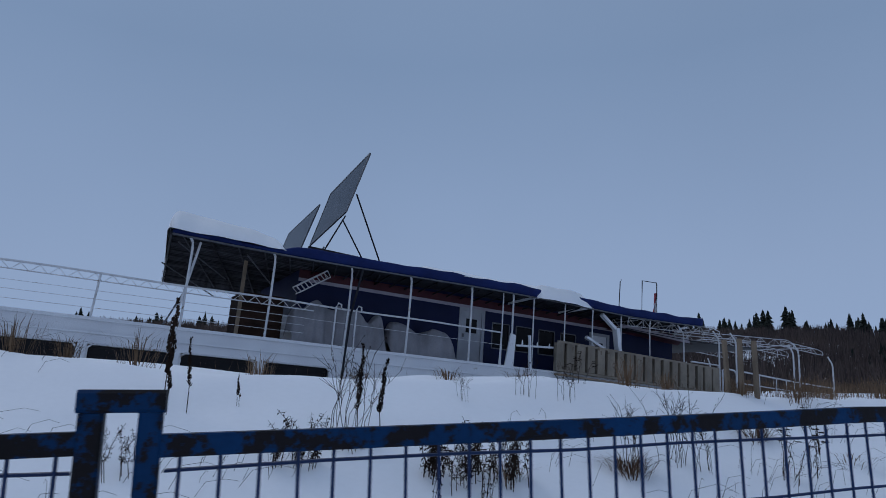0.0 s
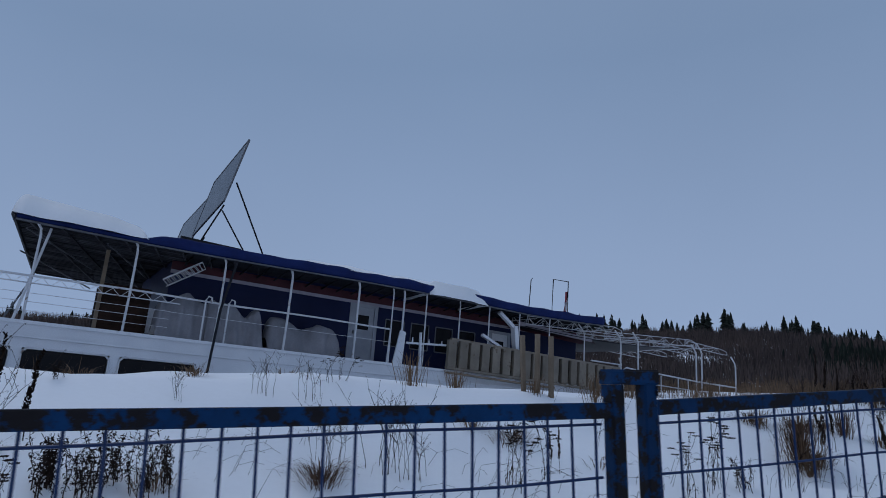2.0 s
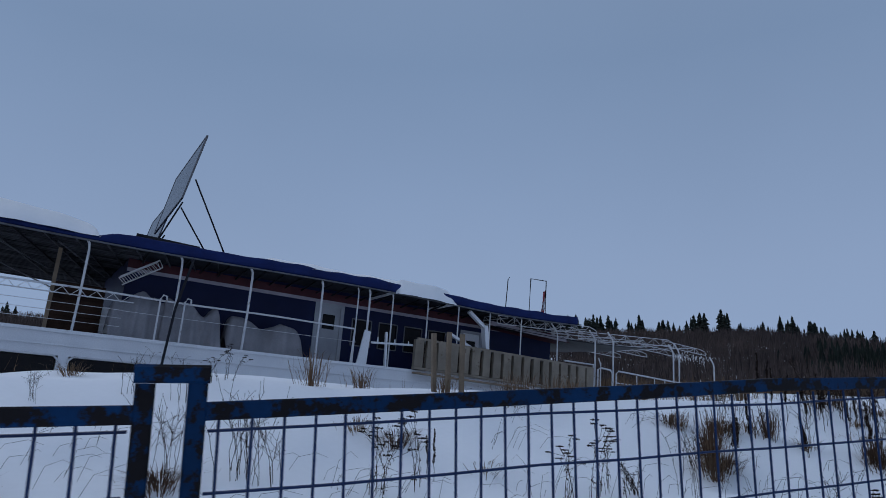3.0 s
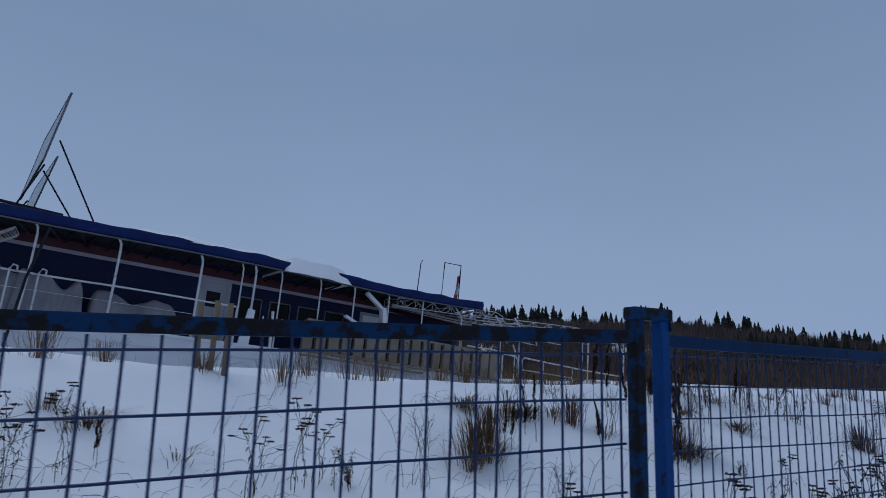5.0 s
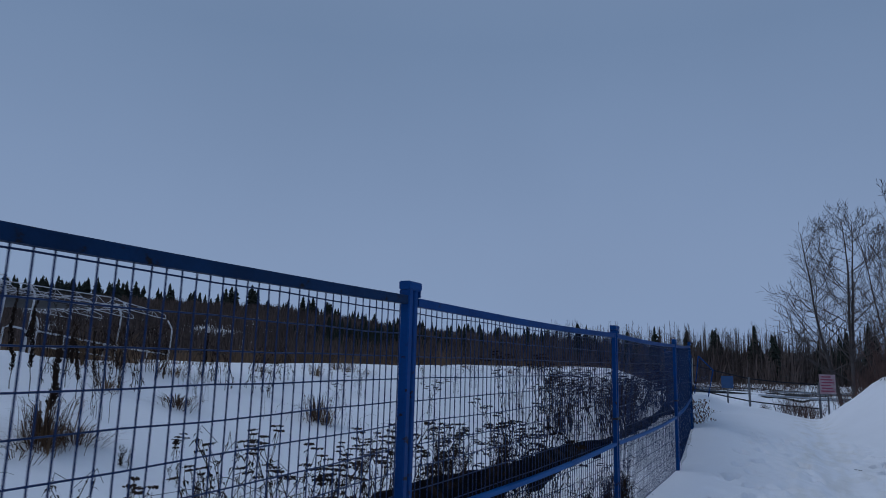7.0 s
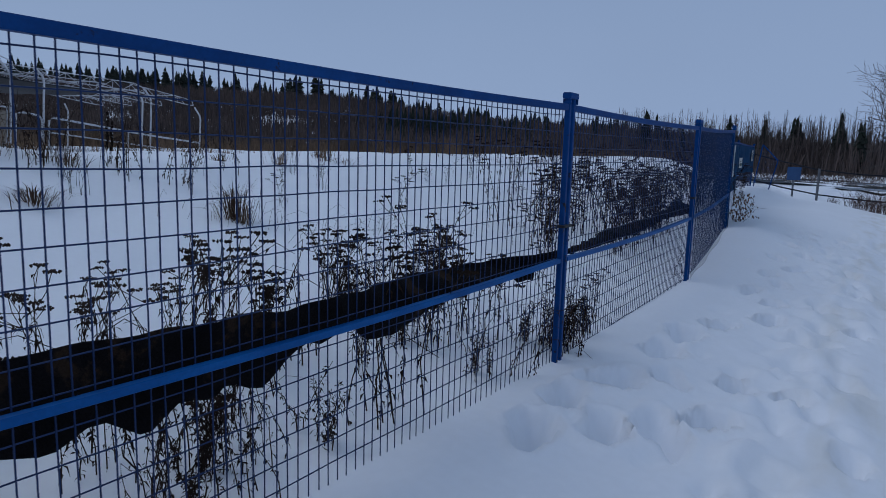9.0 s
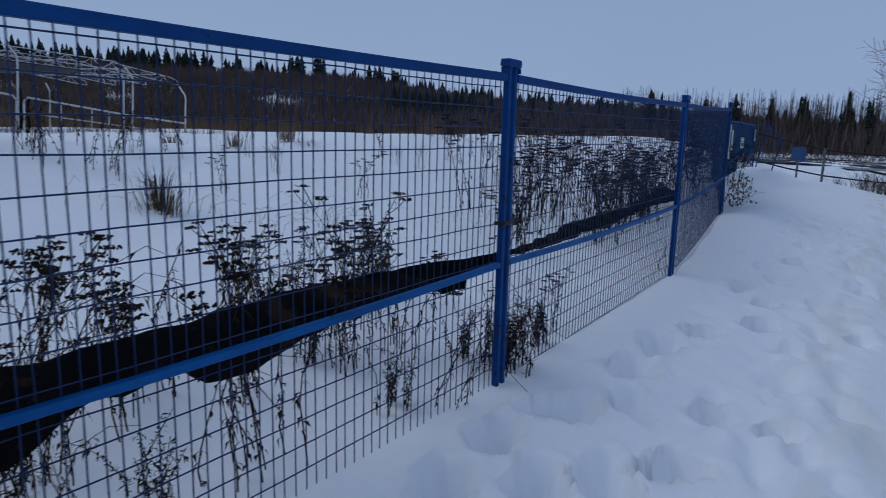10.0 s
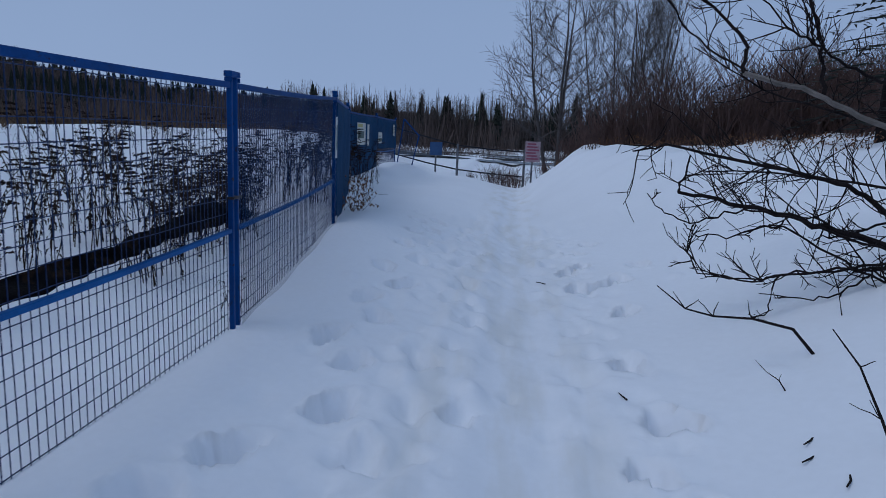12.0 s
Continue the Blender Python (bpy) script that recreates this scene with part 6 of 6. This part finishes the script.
# small branches poking out of the snow
def snow_branch(pts, r0, seed, twigs, tl, label):
    rr = random.Random(seed)
    base = Vector(pts[0])
    base.z = gz(base.x, base.y) - 0.04
    th = thing("fallen_branch", label, "branch", Matrix.Translation(base), "branches in the snow")
    g = Geo()
    pts = [Vector((0, 0, 0))] + [Vector(p) - Vector(pts[0]) + Vector((0, 0, 0.04)) for p in pts[1:]]
    g.tube(pts, r0, 6, r0 * 0.3)
    part("stick", g, M_BARK, th)
    g = Geo()
    for k in range(twigs):
        i = rr.randrange(1, len(pts) - 1)
        grow(g, pts[i], Vector((rr.gauss(0, .5), rr.gauss(.3, .6), rr.uniform(.1, 1))), tl * rr.uniform(.5, 1), r0 * 0.45, 0, rr, 0, 2, 0.6, 0.0014)
    part("twig", g, M_BARK, th, kind="stuff")


snow_branch([(2.7, -3.16, 0.42), (2.7, -3.02, 0.53), (2.7, -2.82, 0.57), (2.7, -2.63, 0.57), (2.7, -2.49, 0.6), (2.7, -2.34, 0.71)], 0.009, 1, 7, 0.16, "dark bent twig rising from the snow")
snow_branch([(1.7, -3.0, 0.25), (1.7, -2.93, 0.36), (1.7, -2.83, 0.55), (1.7, -2.72, 0.68)], 0.007, 2, 5, 0.13, "dark forked twig standing in the snow")
snow_branch([(2.35, -2.90, 0.38), (2.40, -2.86, 0.41), (2.45, -2.82, 0.43), (2.5, -2.78, 0.47)], 0.004, 3, 1, 0.05, "thin dark twig stuck in the snow")
snow_branch([(3.1, -3.45, 0.4), (3.1, -3.4, 0.55), (3.15, -3.35, 0.7)], 0.005, 5, 6, 0.2, "tan dry stem standing in the snow")
for x, y, a in ((1.89, -2.785, 2.4), (1.765, -2.735, 2.3), (1.58, -2.785, 2.6), (5.2, -1.9, 0.9), (2.6, -2.2, 0.3)):
    th = thing("fallen_twig", "short dark twig lying on the snow", "twig", Matrix.Translation((x, y, gz(x, y) + 0.004)) @ Matrix.Rotation(a, 4, "Z"), "twigs on the snow")
    part("stick", Geo().tube([(-0.05, 0, 0), (0, 0.006, 0.004), (0.05, 0, 0.0)], 0.005, 5, 0.003), M_BARK, th)

# dry leafy sapling at the fence
th = thing("leafy_sapling", "low sapling with dry brown leaves by the fence", "shrub", Matrix.Translation((7.2, 0.30, gz(7.2, 0.30))) @ Matrix.Scale(0.85, 4))
g, gl = Geo(), Geo()
rr = random.Random(8)
for k in range(9):
    grow(g, (rr.gauss(0, .04), rr.gauss(0, .04), -0.05), (rr.gauss(0, .4), rr.gauss(-0.2, .3), 1), rr.uniform(.25, .5), 0.004, 1, rr)
for k in range(170):
    leaf_strip(gl, (rr.gauss(0, .13), rr.gauss(-0.05, .12), rr.uniform(0.05, .5)), (rr.gauss(0, 1), rr.gauss(0, 1), 0), rr.uniform(.04, .08), 0.016, rr)
part("stem", g, M_BARK, th)
part("leaf", gl, M_LEAFDRY, th, kind="stuff")

# ---- signs and barrier at the end of the path ----
def notice(x, y, z, w, h, ang, bars, label):
    th = thing("notice_sign", label, "sign", Matrix.Translation((x, y, z)) @ Matrix.Rotation(ang, 4, "Z"))
    part("board", Geo().box((-w / 2, -0.006, 0), (w / 2, 0.0, h)), M_PAPER, th)
    for mat_, a, b, c, d in bars:
        part("print", Geo().box((a * w - w / 2, -0.009, c * h), (b * w - w / 2, -0.006, d * h)), mat_, th)


ang = math.atan2(0.08, 3.0)
notice(13.0, 1.535, 1.19, 0.85, 0.45, ang, ((M_YELLOWINK, 0.06, 0.6, 0.8, 0.95), (M_GREENINK, 0.06, 0.8, 0.3, 0.62), (M_GREENINK, 0.1, 0.7, 0.68, 0.74)), "weathered white notice with green and yellow print on the fence")
notice(13.75, 1.555, 1.17, 0.2, 0.45, ang, ((M_GREENINK, 0.3, 0.7, 0.2, 0.3),), "narrow white notice strip on the fence cloth")
notice(15.3, 1.595, 1.2, 0.5, 0.26, ang, ((M_GREENINK, 0.1, 0.9, 0.2, 0.5), (M_GREENINK, 0.1, 0.7, 0.62, 0.7)), "small faded notice on the fence cloth")
notice(17.4, 1.64, 1.38, 0.25, 0.3, ang, ((M_GREENINK, 0.3, 0.7, 0.2, 0.8),), "small white tag on the fence cloth")
notice(5.86, 0.165, 1.20, 0.07, 0.4, math.atan2(0.215, 2.99), ((M_GREENINK, 0.3, 0.7, 0.2, 0.8),), "narrow white tag strip on the fence post")

pink = thing("warning_sign", "faded pink and white warning board on a post", "sign", Matrix.Translation((21.0, -2.25, 0.72)) @ Matrix.Rotation(radians(-84), 4, "Z") @ Matrix.Scale(0.9, 4))
part("board", Geo().box((-0.27, -0.012, 0), (0.27, 0.0, 0.72), bevel=0.004), M_PINK, pink)
part("post", Geo().box((-0.03, 0.001, -1.0), (0.03, 0.05, 0.6)), M_STEEL, pink)
for k in range(6):
    part("print_line", Geo().box((-0.22 + 0.03 * (k % 2), -0.015, 0.08 + k * 0.105), (0.22 - 0.05 * (k % 3), -0.012, 0.13 + k * 0.105)), M_PINKTEXT, pink)

bs = thing("blue_sign", "small blue sign seen from behind on a thin post", "sign", Matrix.Translation((21.0, 0.87, gz(21, .87) - 0.2)) @ Matrix.Rotation(radians(-84), 4, "Z"))
top = 1.22 - gz(21, .87) + 0.2
part("board", Geo().box((-0.2, -0.01, top - 0.42), (0.2, 0.01, top), bevel=0.004), M_SIGNBLUE, bs)
part("post", Geo().tube([(0, 0.03, 0), (0, 0.03, top - 0.02)], 0.03, 7), M_STEEL, bs)

bar = thing("pipe_barrier", "dark pipe and cable barrier across the path end", "barrier", Matrix.Translation((21.0, 0, 0)))
part("post", Geo().tube([(0, 0.16, gz(21, .16) - 0.3), (0, 0.16, 1.2)], 0.04, 8), M_STEEL, bar)
part("post", Geo().tube([(0, -2.0, gz(21, -2) - 0.3), (0, -2.0, 1.1)], 0.04, 8), M_STEEL, bar)
part("post", Geo().tube([(0, 2.3, gz(21, 2.3) - 0.3), (0, 2.3, 1.75)], 0.04, 8), M_STEEL, bar)
part("cable", Geo().tube([(0, 2.3, 1.65), (0, 1.2, 1.38), (0, 0.16, 1.15), (0, -0.9, 1.06), (0, -2.0, 1.02)], 0.022, 6), M_DARK, bar)
part("cable", Geo().tube([(0, 2.3, 0.8), (0, 1.2, 0.55), (0, 0.16, 0.37), (0, -0.9, 0.28), (0, -2.0, 0.22)], 0.022, 6), M_DARK, bar)

# open river water and snowy far bank
g = Geo()
wrng = random.Random(3)
for k in range(26):
    x, y0 = wrng.uniform(48, 78), wrng.uniform(-12, 26)
    wd, ln = wrng.uniform(0.6, 1.8), wrng.uniform(3, 10)
    pts = [Vector((x + math.cos(t / 10 * 6.283) * wd, y0 + math.sin(t / 10 * 6.283) * ln, 0)) for t in range(10)]
    g.face(*[(p.x, p.y, gz(p.x, p.y) + 0.05) for p in pts])
tagged(part("river_lead", g, M_WATER), "dark open water between snow-covered ice", "water", kind="stuff")
g = Geo()
for k in range(900):
    az, r = far.uniform(-8, 16), far.uniform(60, 104)
    x, y = polar(az, r)
    far_bush(g, x, y, gz(x, y), far.uniform(0.25, 0.7), far.uniform(0.5, 1.4), 3)
tagged(part("shore_scrub", g, M_FARBRUSH), "low dark scrub along the river shore", "scrub", kind="stuff")

# dry leaf litter and stalks along the crest of the bank
g = Geo()
lr = random.Random(14)
for k in range(1500):
    x = lr.uniform(11, 20)
    y = -3.2 - 0.62 * (20 - x) * lr.uniform(0.75, 1.2) + lr.gauss(0, 0.5)
    leaf_strip(g, (x, y, gz(x, y) + lr.uniform(0.02, 0.28)), (lr.gauss(0, 1), lr.gauss(0, 1), 0.3), lr.uniform(0.04, 0.09), 0.02, lr)
tagged(part("leaf_litter", g, M_LEAFDRY), "dry reddish leaves caught along the snowbank crest", "leaves", kind="stuff")
